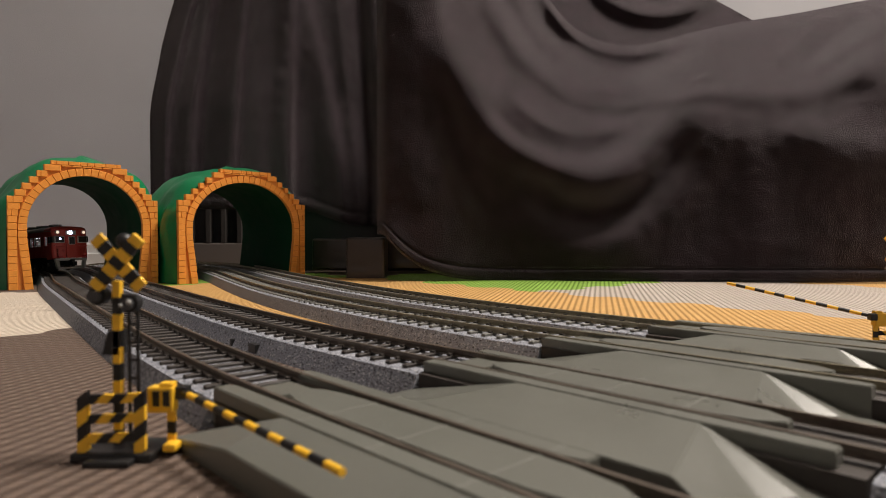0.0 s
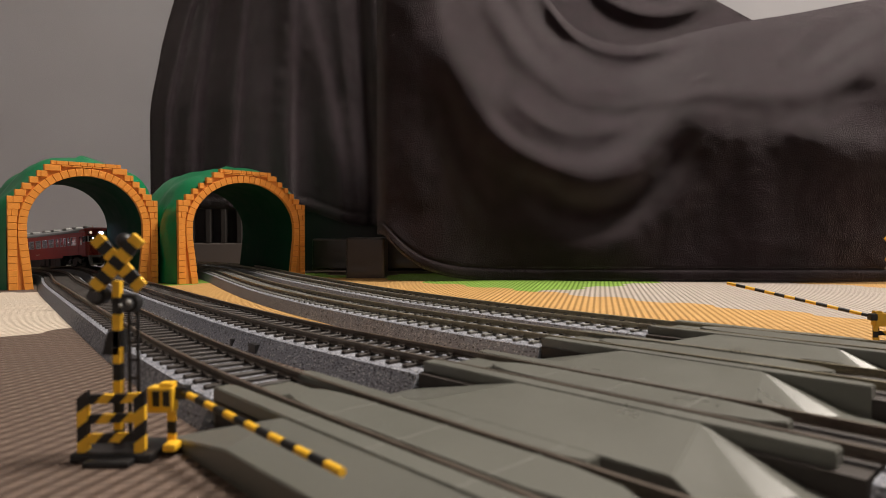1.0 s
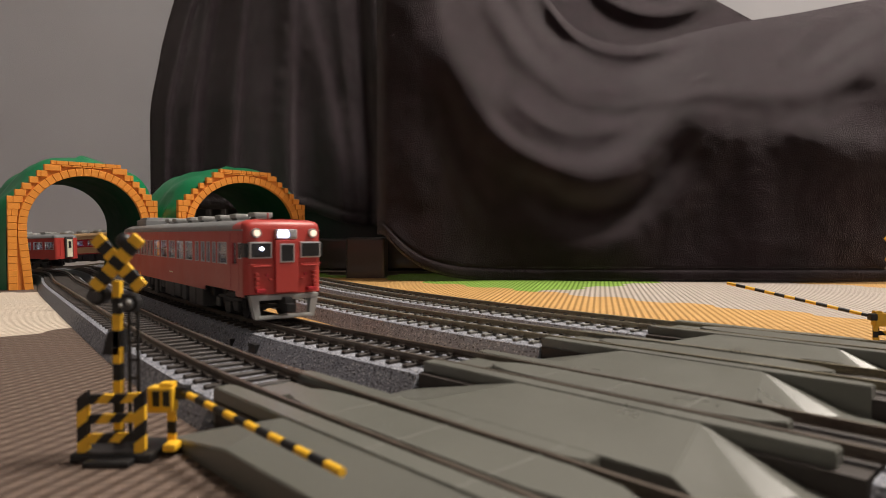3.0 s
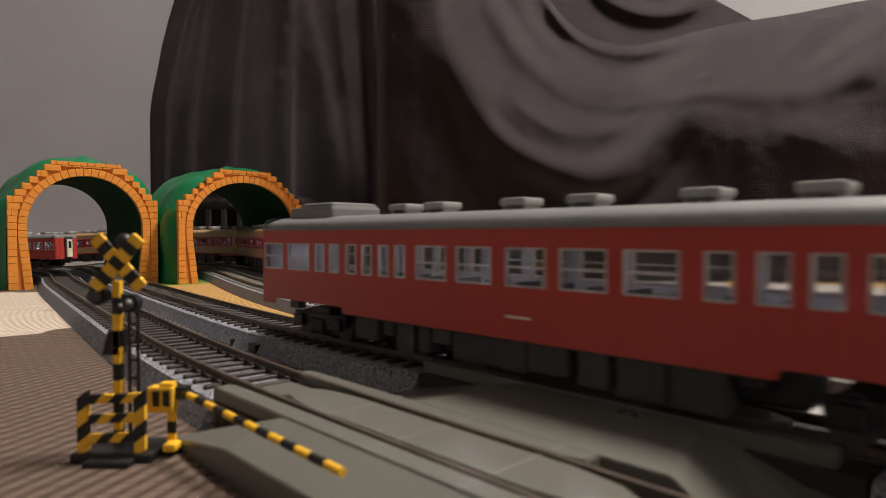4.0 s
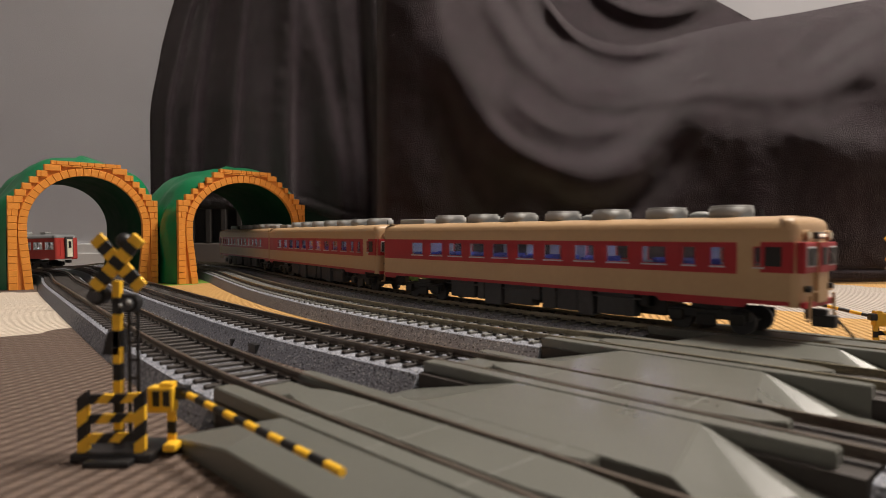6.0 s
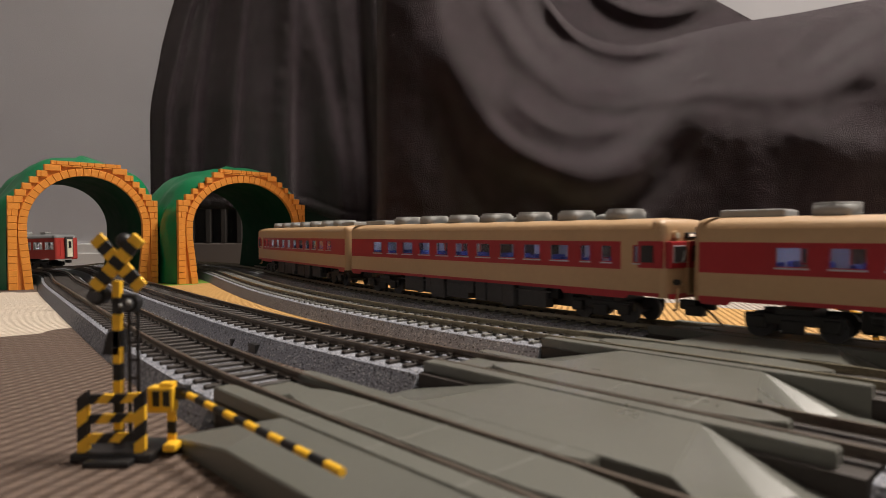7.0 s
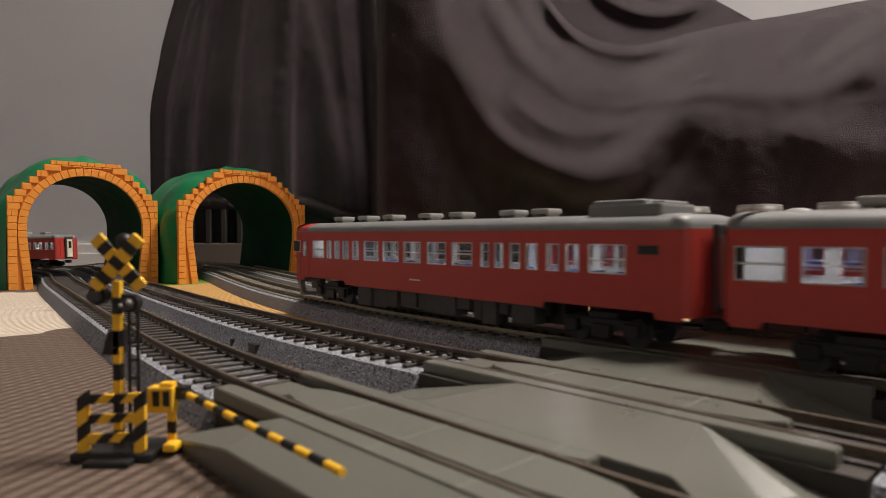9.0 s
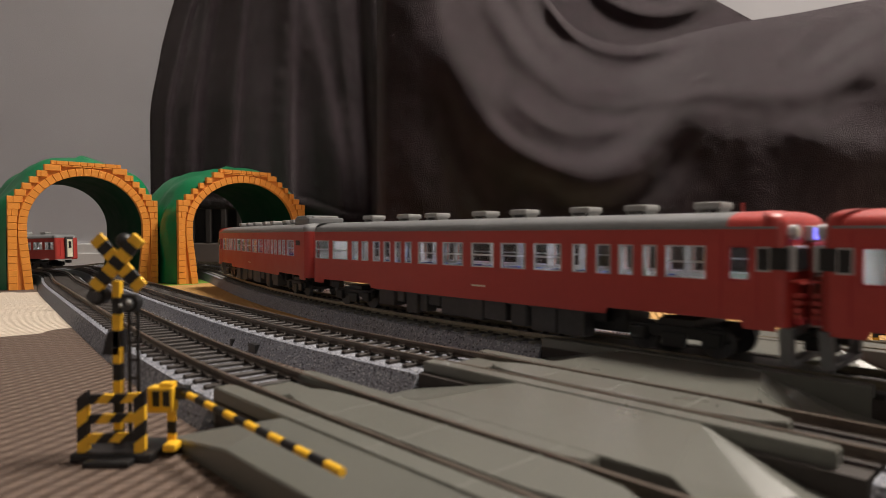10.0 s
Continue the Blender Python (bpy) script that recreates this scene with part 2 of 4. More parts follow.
# ---- the lines of the four tracks, from behind the tunnels to the camera ----
LINES = {
    1: [(0.3586, -0.272), (0.0206, 0.0965), (-0.0600, 0.1830), (-0.0915, 0.2225), (-0.111, 0.2485), (-0.2225, 0.397), (-0.298, 0.4985), (-0.350, 0.568), (-0.397, 0.646), (-0.463, 0.715), (-0.555, 0.760), (-0.68, 0.785), (-0.80, 0.790), (-1.118, 0.790)],
    2: [(0.405, -0.231), (0.067, 0.1375), (-0.0517, 0.2557), (-0.1395, 0.3645), (-0.2297, 0.484), (-0.3119, 0.5908), (-0.374, 0.685), (-0.447, 0.778), (-0.535, 0.845), (-0.64, 0.880), (-0.77, 0.890), (-1.1508, 0.890)],
    3: [(0.4535, -0.1899), (0.1155, 0.1786), (0.0385, 0.2553), (0.0041, 0.2897), (-0.093, 0.4204), (-0.1530, 0.5188), (-0.2165, 0.638), (-0.276, 0.745), (-0.36, 0.835), (-0.47, 0.900), (-0.61, 0.930), (-0.78, 0.937), (-1.1795, 0.937)],
    4: [(0.6222, -0.2729), (0.2842, 0.0956), (0.1591, 0.2164), (0.0527, 0.3187), (-0.0453, 0.4473), (-0.1065, 0.546), (-0.1785, 0.666), (-0.232, 0.775), (-0.318, 0.876), (-0.445, 0.950), (-0.60, 0.980), (-0.77, 0.987), (-1.1719, 0.987)],
}


def smooth_line(ctrl, step=0.004):
    p = np.array(ctrl[::-1], float)
    P = np.vstack([2 * p[0] - p[1], p, 2 * p[-1] - p[-2]])
    out = []
    for i in range(1, len(P) - 2):
        a, b, c, d = P[i - 1:i + 3]
        for u in np.linspace(0, 1, 30, endpoint=False):
            out.append(0.5 * ((2 * b) + (c - a) * u + (2 * a - 5 * b + 4 * c - d) * u * u + (3 * b - a - 3 * c + d) * u ** 3))
    out.append(P[-2])
    out = np.array(out)
    for _ in range(3):
        L = np.r_[0, np.cumsum(np.hypot(*np.diff(out, axis=0).T))]
        s = np.linspace(0, L[-1], int(L[-1] / step))
        out = np.c_[np.interp(s, L, out[:, 0]), np.interp(s, L, out[:, 1])]
        q = out.copy()
        for j in range(2):
            q[:, j] = np.convolve(np.pad(out[:, j], 12, mode="reflect", reflect_type="odd"), np.ones(25) / 25, "valid")
        out = q
    return out, np.r_[0, np.cumsum(np.hypot(*np.diff(out, axis=0).T))]


PATHS = {k: smooth_line(v) for k, v in LINES.items()}


def on_line(k, s):
    """Place on track k at s metres from its far end; it runs on straight past both ends."""
    o, L = PATHS[k]
    if s < 0:
        d = (o[3] - o[0]) / np.hypot(*(o[3] - o[0]))
        p = o[0] + d * s
    elif s > L[-1]:
        d = (o[-1] - o[-4]) / np.hypot(*(o[-1] - o[-4]))
        p = o[-1] + d * (s - L[-1])
    else:
        p = np.array((np.interp(s, L, o[:, 0]), np.interp(s, L, o[:, 1])))
    # behind the tunnels the track runs down from the mats to the bare floor
    u = max(0.0, min(1.0, (-0.46 - float(p[0])) / 0.13))
    return Vector((float(p[0]), float(p[1]), -0.0103 * u * u * (3 - 2 * u)))


def heading(k, s):
    d = (on_line(k, s + 0.006) - on_line(k, s - 0.006)).normalized()
    return d, Vector((d.y, -d.x, 0))      # along, and to the camera's near side


RAIL_TOP, GAUGE = 0.011, 0.0165


def sweep(k, s0, s1, section, step):
    """A solid swept along track k; section: (near side, height) points, closed."""
    n = max(2, int((s1 - s0) / step))
    bm = B()
    rings = []
    for i in range(n + 1):
        s = s0 + (s1 - s0) * i / n
        p, (d, nr) = on_line(k, s), heading(k, s)
        rings.append([bm.verts.new(p + nr * a + Vector((0, 0, h))) for a, h in section])
    m = len(section)
    for a, b in zip(rings, rings[1:]):
        for i in range(m):
            bm.faces.new((a[i], a[(i + 1) % m], b[(i + 1) % m], b[i]))
    bm.faces.new(rings[0][::-1])
    bm.faces.new(rings[-1])
    return bm


def rail_section(c):
    return [(c + a, h) for a, h in ((-0.0012, 0.0087), (0.0012, 0.0087), (0.0012, 0.0091), (0.0004, 0.0094), (0.0004, 0.0102), (0.0006, 0.0104),
                                    (0.0006, RAIL_TOP), (-0.0006, RAIL_TOP), (-0.0006, 0.0104), (-0.0004, 0.0102), (-0.0004, 0.0094), (-0.0012, 0.0091))]


bm = boxed(-0.0011, 0.0011, -0.0145, 0.0145, 0.0066, 0.0087, bevel=0.0002, seg=1)
SLEEPER = mesh_of("sleeper", bm, "sleeper")
bm = boxed(-0.0011, 0.0011, -0.0145, 0.0145, 0.0066, 0.0087, bevel=0.0002, seg=1)
SLEEPER_GREY = mesh_of("sleeper", bm, "sleeper_grey")
bm = B()
for q in (-1, 1):
    for w in (-1, 1):
        box(bm, -0.0009, 0.0009, q * GAUGE / 2 + w * 0.0018 - 0.0007, q * GAUGE / 2 + w * 0.0018 + 0.0007, 0.0087, 0.0094)
CHAIR = mesh_of("rail_chair", bm, "sleeper")

# ---- level crossing ----
CO, CD, CN = Vector((0.030, 0.175, 0)), Vector((0.69, -0.724, 0)), Vector((0.724, 0.69, 0))
LANE = {1: -0.0610, 2: 0.0, 3: 0.0615, 4: 0.1195}
ENDS = {1: (-0.050, -0.014, 0.044, 0.080), 2: (-0.037, 0.001, 0.0498, 0.0805), 3: (-0.0385, -0.004, 0.0407, 0.073), 4: (-0.026, 0.003, 0.0450, 0.08)}



def nearest(k, l):
    """How far along track k the offset l of the crossing lies."""
    p = CO + CD * l + CN * LANE[k]
    return min(np.arange(0.9, PATHS[k][1][-1], 0.001), key=lambda q: (on_line(k, q) - p).length)


CROSS = {k: (float(nearest(k, ENDS[k][0])), float(nearest(k, ENDS[k][3]))) for k in ENDS}


def track(k, sleeper, label):
    t = thing("railway_track", label, "model track", "parallel model railway tracks")
    end = PATHS[k][1][-1]
    half = [(-0.0200, 0.0), (0.0200, 0.0), (0.0165, 0.0072), (0.0145, 0.0076), (-0.0145, 0.0076), (-0.0165, 0.0072)]
    part("roadbed", sweep(k, -2.0, 0.0, half, 0.1), "ballast", t)
    cuts = [0.0, 0.52, 1.02, CROSS[k][0], CROSS[k][1], end + 1.6]
    for a, b in zip(cuts, cuts[1:]):
        if a == CROSS[k][0]:
            part("crossing_base", sweep(k, a + 0.0005, b - 0.0005, [(-0.0165, 0), (0.0165, 0), (0.0165, 0.0076), (-0.0165, 0.0076)], 0.01), "sleeper", t)
        else:
            part("roadbed", sweep(k, a + 0.0003, b - 0.0003, half, 0.012), "ballast", t)
    for q in (-1, 1):
        part("rail", sweep(k, -2.0, end + 1.6, rail_section(q * GAUGE / 2), 0.012), "rail" if sleeper == "dark" else "rail_olive", t)
    s, n = 0.25, 0
    while s < min(end, 1.85):
        if not CROSS[k][0] - 0.001 < s < CROSS[k][1]:
            p, (d, nr) = on_line(k, s), heading(k, s)
            m = Matrix.Translation(p) @ Matrix.Rotation(math.atan2(d.y, d.x), 4, "Z")
            sl = shared("sleeper", SLEEPER if sleeper == "dark" else SLEEPER_GREY, t, m)
            shared("rail_chair", CHAIR, sl, Matrix.Identity(4))
        s += 0.0082
        n += 1
    return t


def joint_slots(t, k, places):
    for s, w, h in places:
        p, (d, nr) = on_line(k, s), heading(k, s)
        m = Matrix.Translation(p + nr * 0.0190) @ Matrix.Rotation(math.atan2(d.y, d.x), 4, "Z")
        part("joint_slot", boxed(-w / 2, w / 2, -0.0012, 0.0012, 0.0004, h, bevel=0.0003, m=m), "black", t, "black slot in the roadbed's side")


track(1, "dark", "dark-sleepered model track on grey speckled ballast beside the brown mat")
t2 = track(2, "dark", "dark-sleepered model track on grey speckled ballast under the first tunnel")
near_s = min(np.arange(1.0, 1.6, 0.001), key=lambda q: (on_line(2, q) + heading(2, q)[1] * 0.018 - Vector((-0.0716, 0.268, 0))).length)
joint_slots(t2, 2, ((float(near_s), 0.007, 0.0042), (float(near_s) - 0.022, 0.002, 0.0035)))
track(3, "grey", "pale-sleepered model track on grey speckled ballast under the second tunnel")
track(4, "grey", "pale-sleepered model track on grey ballast next to the orange mats")

# ---- crossing decks ----
def cp(l, n, z):
    p = CO + CD * l + CN * n
    return (p.x, p.y, z)


def road_panel(t, a, b, l0, l1, l2, l3, za, zb, low):
    """A road panel between the offsets a and b, level in the middle. One end slopes down evenly; the other is hipped: three facets fan out from a peak at b."""
    w = (b - a) / 0.0318
    slant = 0.72 * (b - a)
    bm = B()
    at = lambda l, n, z: bm.verts.new(cp(l, n, z))
    a0, b0 = at(l0, a, low), at(l0, b, low)
    a1, b1 = at(l1 - 0.2 * slant, a, za), at(l1, b, zb)
    if w > 0.6:
        peak, a2 = at(l2, b, zb), at(l2 + 0.0094 * w, a, za)
        left, right, foot = at(l2 + 0.0157 * w, b - 0.0111 * w, 0.0030), at(l2 + 0.0210 * w, b - 0.0073 * w, 0.0036), at(l2 + 0.0203 * w, b, 0.0036)
        a3, ea, eb = at(l2 + 0.021 * w, a, 0.0026), at(l3 + 0.012, a, 0.0020), at(l3, b, 0.0020)
        tops = [(a0, a1, b1, b0), (a1, a2, peak, b1), (peak, a2, left), (a2, a3, left), (peak, left, right), (peak, right, foot), (left, a3, ea, eb, foot, right)]
        rim = [b0, b1, peak, foot, eb, ea, a3, a2, a1, a0]
    else:
        a2, b2, ea, eb = at(l2 + slant, a, za), at(l2, b, zb), at(l3 + slant * 0.8, a, low), at(l3, b, low)
        tops = [(a0, a1, b1, b0), (a1, a2, b2, b1), (a2, ea, eb, b2)]
        rim = [b0, b1, b2, eb, ea, a2, a1, a0]
    for fc in tops:
        bm.faces.new(fc)
    base = [bm.verts.new((v.co.x, v.co.y, 0.0)) for v in rim]
    for i in range(len(rim)):
        j = (i + 1) % len(rim)
        bm.faces.new((rim[i], rim[j], base[j], base[i]))
    bm.faces.new(base[::-1])
    hard = [e for e in bm.edges if all(v.co.z > 0.0005 for v in e.verts)]
    bmesh.ops.bevel(bm, geom=hard, offset=0.00025, segments=2, affect="EDGES")
    part("ramp_panel", bm, "plate", t)


def crossing(k):
    t = thing("crossing_deck", "grey plastic level crossing deck laid round a model track", "level crossing", "crossing decks of the parallel tracks")
    l0, l1, l2, l3 = ENDS[k]
    n0 = LANE[k]
    # panel between the rails, with flared flangeways at its ends
    g = GAUGE / 2 - 0.0015
    lc = l3 - 0.018
    lf = l0 + 0.017
    out = [(lf, -g + 0.0050), (lf + 0.004, -g + 0.0022), (lf + 0.010, -g + 0.0006), (lf + 0.018, -g), (lc - 0.016, -g), (lc - 0.006, -g + 0.0015), (lc, -g + 0.005),
           (lc, g - 0.005), (lc - 0.006, g - 0.0015), (lc - 0.016, g), (lf + 0.018, g), (lf + 0.010, g - 0.0006), (lf + 0.004, g - 0.0022), (lf, g - 0.0050)]
    m = Matrix(((CD.x, CN.x, 0, CO.x), (CD.y, CN.y, 0, CO.y), (0, 0, 1, 0), (0, 0, 0, 1)))

    def panel(name, outline, z0, z1):
        bm = prism(B(), outline, z0, z1, m)
        top = [e for e in bm.edges if all(abs(v.co.z - z1) < 1e-6 for v in e.verts)]
        bmesh.ops.bevel(bm, geom=top, offset=0.0003, segments=2, affect="EDGES")
        part(name, bm, "plate", t)
    for j in range(1, 4):
        l = lf + (lc - lf) * j / 4
        part("panel_seam", prism(B(), [(l, n0 - g), (l + 0.0005, n0 - g), (l + 0.0005, n0 + g), (l, n0 + g)], 0.0105, 0.01096, m), "seam", t)
        for q in (-1, 1):
            a, b = sorted((n0 + q * (GAUGE / 2 + 0.0012), n0 + q * (GAUGE / 2 + 0.0060)))
            if l < l2:
                part("panel_seam", prism(B(), [(l, a), (l + 0.0005, a), (l + 0.0005, b), (l, b)], 0.0105, 0.01096, m), "seam", t)
    panel("filler_plate", [(lf - 0.0130, n0 + g - 0.0012), (lf - 0.0130, n0 - g + 0.0012), (lf - 0.0006, n0 - g + 0.0012), (lf - 0.0006, n0 + g - 0.0012)], 0.0078, 0.0098)
    panel("centre_panel", [(l, n0 + n) for l, n in out][::-1], 0.0078, 0.0109)
    for q, le in ((-1, l3 - 0.006), (1, l2 + 0.002)):
        a, b = sorted((n0 + q * (GAUGE / 2 + 0.0008), n0 + q * (GAUGE / 2 + 0.0062)))
        c0 = 0.004
        if q < 0:
            panel("edge_strip", [(l0, a), (le, a), (le, b - 0.001), (le - c0, b), (l0 + c0, b), (l0, b - 0.001)], 0.0, 0.0109)
        else:
            panel("edge_strip", [(l0, a + 0.001), (l0 + c0, a), (le - c0, a), (le, a + 0.001), (le, b), (l0, b)], 0.0, 0.0109)
    prev = LANE.get(k - 1)
    e = GAUGE / 2 + 0.0063
    if prev is None:
        road_panel(t, n0 - e - 0.0125, n0 - e, l0 + 0.006, l1, l2, l3, 0.0062, 0.0107, 0.0020)
    else:
        road_panel(t, prev + e, n0 - e, l0, l1, l2, l3, 0.0107, 0.0107, 0.0030)
    if k == 4:
        road_panel(t, n0 + e, n0 + e + 0.014, l0, l1, l2, l3, 0.0107, 0.0035, 0.0012)
    return t


for k in (1, 2, 3, 4):
    crossing(k)


# ---- toy tunnels ----
def tunnel(left, right, label, skew):
    left, right = Vector((*left, 0)), Vector((*right, 0))
    ux = (right - left).normalized()
    uy = Vector((-ux.y, ux.x, 0))
    mid = (left + right) / 2
    m = Matrix(((ux.x, uy.x, 0, mid.x), (ux.y, uy.y, 0, mid.y), (0, 0, 1, 0), (0, 0, 0, 1)))
    t = thing("toy_tunnel", label, "toy tunnel", "toy tunnels over the tracks")
    t.matrix_world = m
    W, HS, TOP = (right - left).length / 2, 0.083, 0.1195
    IW, ITOP = W - 0.0150, 0.1065

    def arch(w, top, n=40, spring=0.058, foot=0.91):
        pts = [(-w * foot, 0.0), (-w * (0.4 + 0.6 * foot), 0.02), (-w, spring * 0.8)]
        for i in range(n + 1):
            a = math.pi * (1 - i / n)
            pts.append((w * math.cos(a), spring + (top - spring) * math.sin(a)))
        return pts + [(w, spring * 0.8), (w * (0.4 + 0.6 * foot), 0.02), (w * foot, 0.0)]

    # stepped outline of the brick face
    steps = 6
    stair = [(-W, 0.0), (-W, HS)]
    x, z = -W, HS
    for i in range(steps):
        x += (W - 0.030) / steps
        stair.append((x, z))
        z += (TOP - HS) / steps
        stair.append((x, z))
    stair += [(-a, h) for a, h in stair[::-1]]
    inner = arch(IW, ITOP)

    def outer_at(px):
        z = 0.0
        for (a, h), (b, g) in zip(stair, stair[1:]):
            if min(a, b) - 1e-9 <= px <= max(a, b) + 1e-9:
                z = max(z, h, g)
        return z
    # backing slab of the portal
    bm = B()
    n = 60
    cols = []
    for (a, h) in inner:
        cols.append((a, h))
    ring_in = [(a, h) for a, h in arch(IW + 0.001, ITOP + 0.001)]
    ring_out = []
    for a, h in ring_in:
        # from the arch outwards to the stair outline
        dx, dz = a, max(h - 0.045, 0)
        if h < 0.05:
            ring_out.append((math.copysign(W - 0.0012, a), h))
            continue
        L = math.hypot(dx, dz) or 1
        u = 1.0
        while u < 1.8:
            qx, qz = dx * u, 0.045 + dz * u
            if abs(qx) > W - 0.0015 or qz > outer_at(qx) - 0.0015:
                break
            u += 0.01
        ring_out.append((dx * u, 0.045 + dz * u))
    for y in (0.0015, 0.005):
        vi = [bm.verts.new((a, y, h)) for a, h in ring_in]
        vo = [bm.verts.new((a, y, h)) for a, h in ring_out]
        for i in range(len(vi) - 1):
            bm.faces.new((vi[i], vi[i + 1], vo[i + 1], vo[i]))
    part("portal_backing", bm, "mortar", t)
    # voussoirs round the opening
    nv = 45
    ring = arch(IW, ITOP, n=200)
    seg = [0.0]
    for a, b in zip(ring, ring[1:]):
        seg.append(seg[-1] + math.hypot(b[0] - a[0], b[1] - a[1]))
    px, pz = np.array(ring).T

    def ring_pt(u, off):
        s = u * seg[-1]
        x, z = np.interp(s, seg, px), np.interp(s, seg, pz)
        x1, z1 = np.interp(min(s + 1e-3, seg[-1]), seg, px), np.interp(min(s + 1e-3, seg[-1]), seg, pz)
        x0, z0 = np.interp(max(s - 1e-3, 0), seg, px), np.interp(max(s - 1e-3, 0), seg, pz)
        d = math.hypot(x1 - x0, z1 - z0)
        return x - (z1 - z0) / d * off, z + (x1 - x0) / d * off

    def brick(quad):
        bm = B()
        cx, cz = sum(q[0] for q in quad) / 4, sum(q[1] for q in quad) / 4
        fr = [bm.verts.new((cx + (x - cx) * 0.9, -0.0005, cz + (z - cz) * 0.9)) for x, z in quad]
        md = [bm.verts.new((x, 0.0, z)) for x, z in quad]
        bk = [bm.verts.new((x, 0.004, z)) for x, z in quad]
        bm.faces.new(fr)
        for p, q in ((fr, md), (md, bk)):
            for i in range(4):
                bm.faces.new((p[i], p[(i + 1) % 4], q[(i + 1) % 4], q[i]))
        part("brick", bm, "brick", t)

    ringw = 0.0072
    for i in range(nv):
        a, b = i / nv + 0.0004, (i + 1) / nv - 0.0004
        brick([ring_pt(a, 0), ring_pt(b, 0), ring_pt(b, ringw), ring_pt(a, ringw)])
    # courses between the ring and the stepped edge
    course = 0.0061
    rows = int(TOP / course)
    outer = [ring_pt(u, ringw + 0.0004) for u in np.linspace(0, 1, 300)]
    ox, oz = np.array(outer).T
    for r in range(rows + 1):
        z0, z1 = r * course, min((r + 1) * course - 0.0002, TOP)
        if z1 - z0 < 0.002:
            continue
        zc = (z0 + z1) / 2
        lim = W
        if zc > HS:
            i = int((zc - HS) / ((TOP - HS) / steps))
            lim = W - (i + 1) * (W - 0.030) / steps
        sel = ox[(oz >= z0) & (ox > 0)]
        inn = sel.max() if len(sel) and oz.max() > z0 else 0.0
        crown = oz.max() + 0.0003
        if z0 < crown < z1 - 0.0009:
            nf = max(2, int(round(2 * inn / 0.009)))
            for i in range(nf):
                a, b = -inn + 2 * inn * i / nf + 0.0002, -inn + 2 * inn * (i + 1) / nf - 0.0002
                brick([(a, crown), (b, crown), (b, z1), (a, z1)])
        for q in (-1, 1):
            span = lim - inn
            if span < 0.0012:
                continue
            nb = max(1, int(round(span / 0.0105)))
            cutp = [inn + span * (i / nb) for i in range(nb + 1)]
            if nb == 1 and r % 2 and span > 0.008:
                cutp = [inn, inn + span * 0.62, lim]
            elif nb > 1 and r % 2:
                cutp = [inn] + [c - span / nb * 0.4 for c in cutp[1:]] + [lim]
            for a, b in zip(cutp, cutp[1:]):
                if b - a < 0.0012:
                    continue
                a, b = a + 0.0001, b - 0.0001
                if q < 0:
                    a, b = -b, -a
                brick([(a, z0), (b, z0), (b, z1), (a, z1)])
    # moulded green shell, uneven outside and ribbed within
    D = 0.150
    rows_o, rows_i = [], []
    for j in range(15):
        y = 0.005 + D * j / 14
        ro, ri = [], []
        for i, (a, h) in enumerate(arch(W + 0.0005, TOP + 0.0005, n=48, spring=0.05, foot=1.0)):
            w = noise.noise((a * 30 + left.x * 7, y * 28, h * 30)) * 0.006 * min(1, j / 2) + (0.0065 if a < 0 else 0.0105) * min(1, j / 2)
            if h > 0.004:
                ro.append((a * (1 + w / W) + skew * y, y, h * (1 + 0.5 * w / W)))
            else:
                ro.append((a * (1 + 1.2 * w / W) + skew * y, y, 0.0))
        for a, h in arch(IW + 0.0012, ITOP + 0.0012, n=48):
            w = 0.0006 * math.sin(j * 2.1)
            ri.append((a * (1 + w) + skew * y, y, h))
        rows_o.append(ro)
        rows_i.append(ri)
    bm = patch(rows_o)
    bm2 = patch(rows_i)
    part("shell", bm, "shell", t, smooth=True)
    # the lining's colour holds the inner shade
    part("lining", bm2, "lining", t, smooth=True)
    bm = B()
    vi, vo = [bm.verts.new(p) for p in rows_i[-1]], [bm.verts.new(p) for p in rows_o[-1]]
    for i in range(min(len(vi), len(vo)) - 1):
        bm.faces.new((vi[i], vi[i + 1], vo[i + 1], vo[i]))
    part("back_rim", bm, "shell", t)
    return t


tunnel((-0.390, 0.556), (-0.295, 0.643), "green moulded toy tunnel with orange brick portal over two tracks", 0.03)
tunnel((-0.2655, 0.623), (-0.1625, 0.731), "green moulded toy tunnel with orange brick portal, beside the other tunnel", 0.12)


# ---- sofa under a fleece blanket ----
# lines through the cloth, in hundredths of the slope across (to the right) and up, seen from the floor before the sofa
def spline(ctrl, n=8):
    p = np.array(ctrl, float)
    P = np.vstack([2 * p[0] - p[1], p, 2 * p[-1] - p[-2]])
    out = []
    for i in range(1, len(P) - 2):
        a, b, c, d = P[i - 1:i + 3]
        for u in np.linspace(0, 1, n, endpoint=False):
            out.append(0.5 * ((2 * b) + (c - a) * u + (2 * a - 5 * b + 4 * c - d) * u * u + (3 * b - a - 3 * c + d) * u ** 3))
    return np.array(out + [P[-2]])


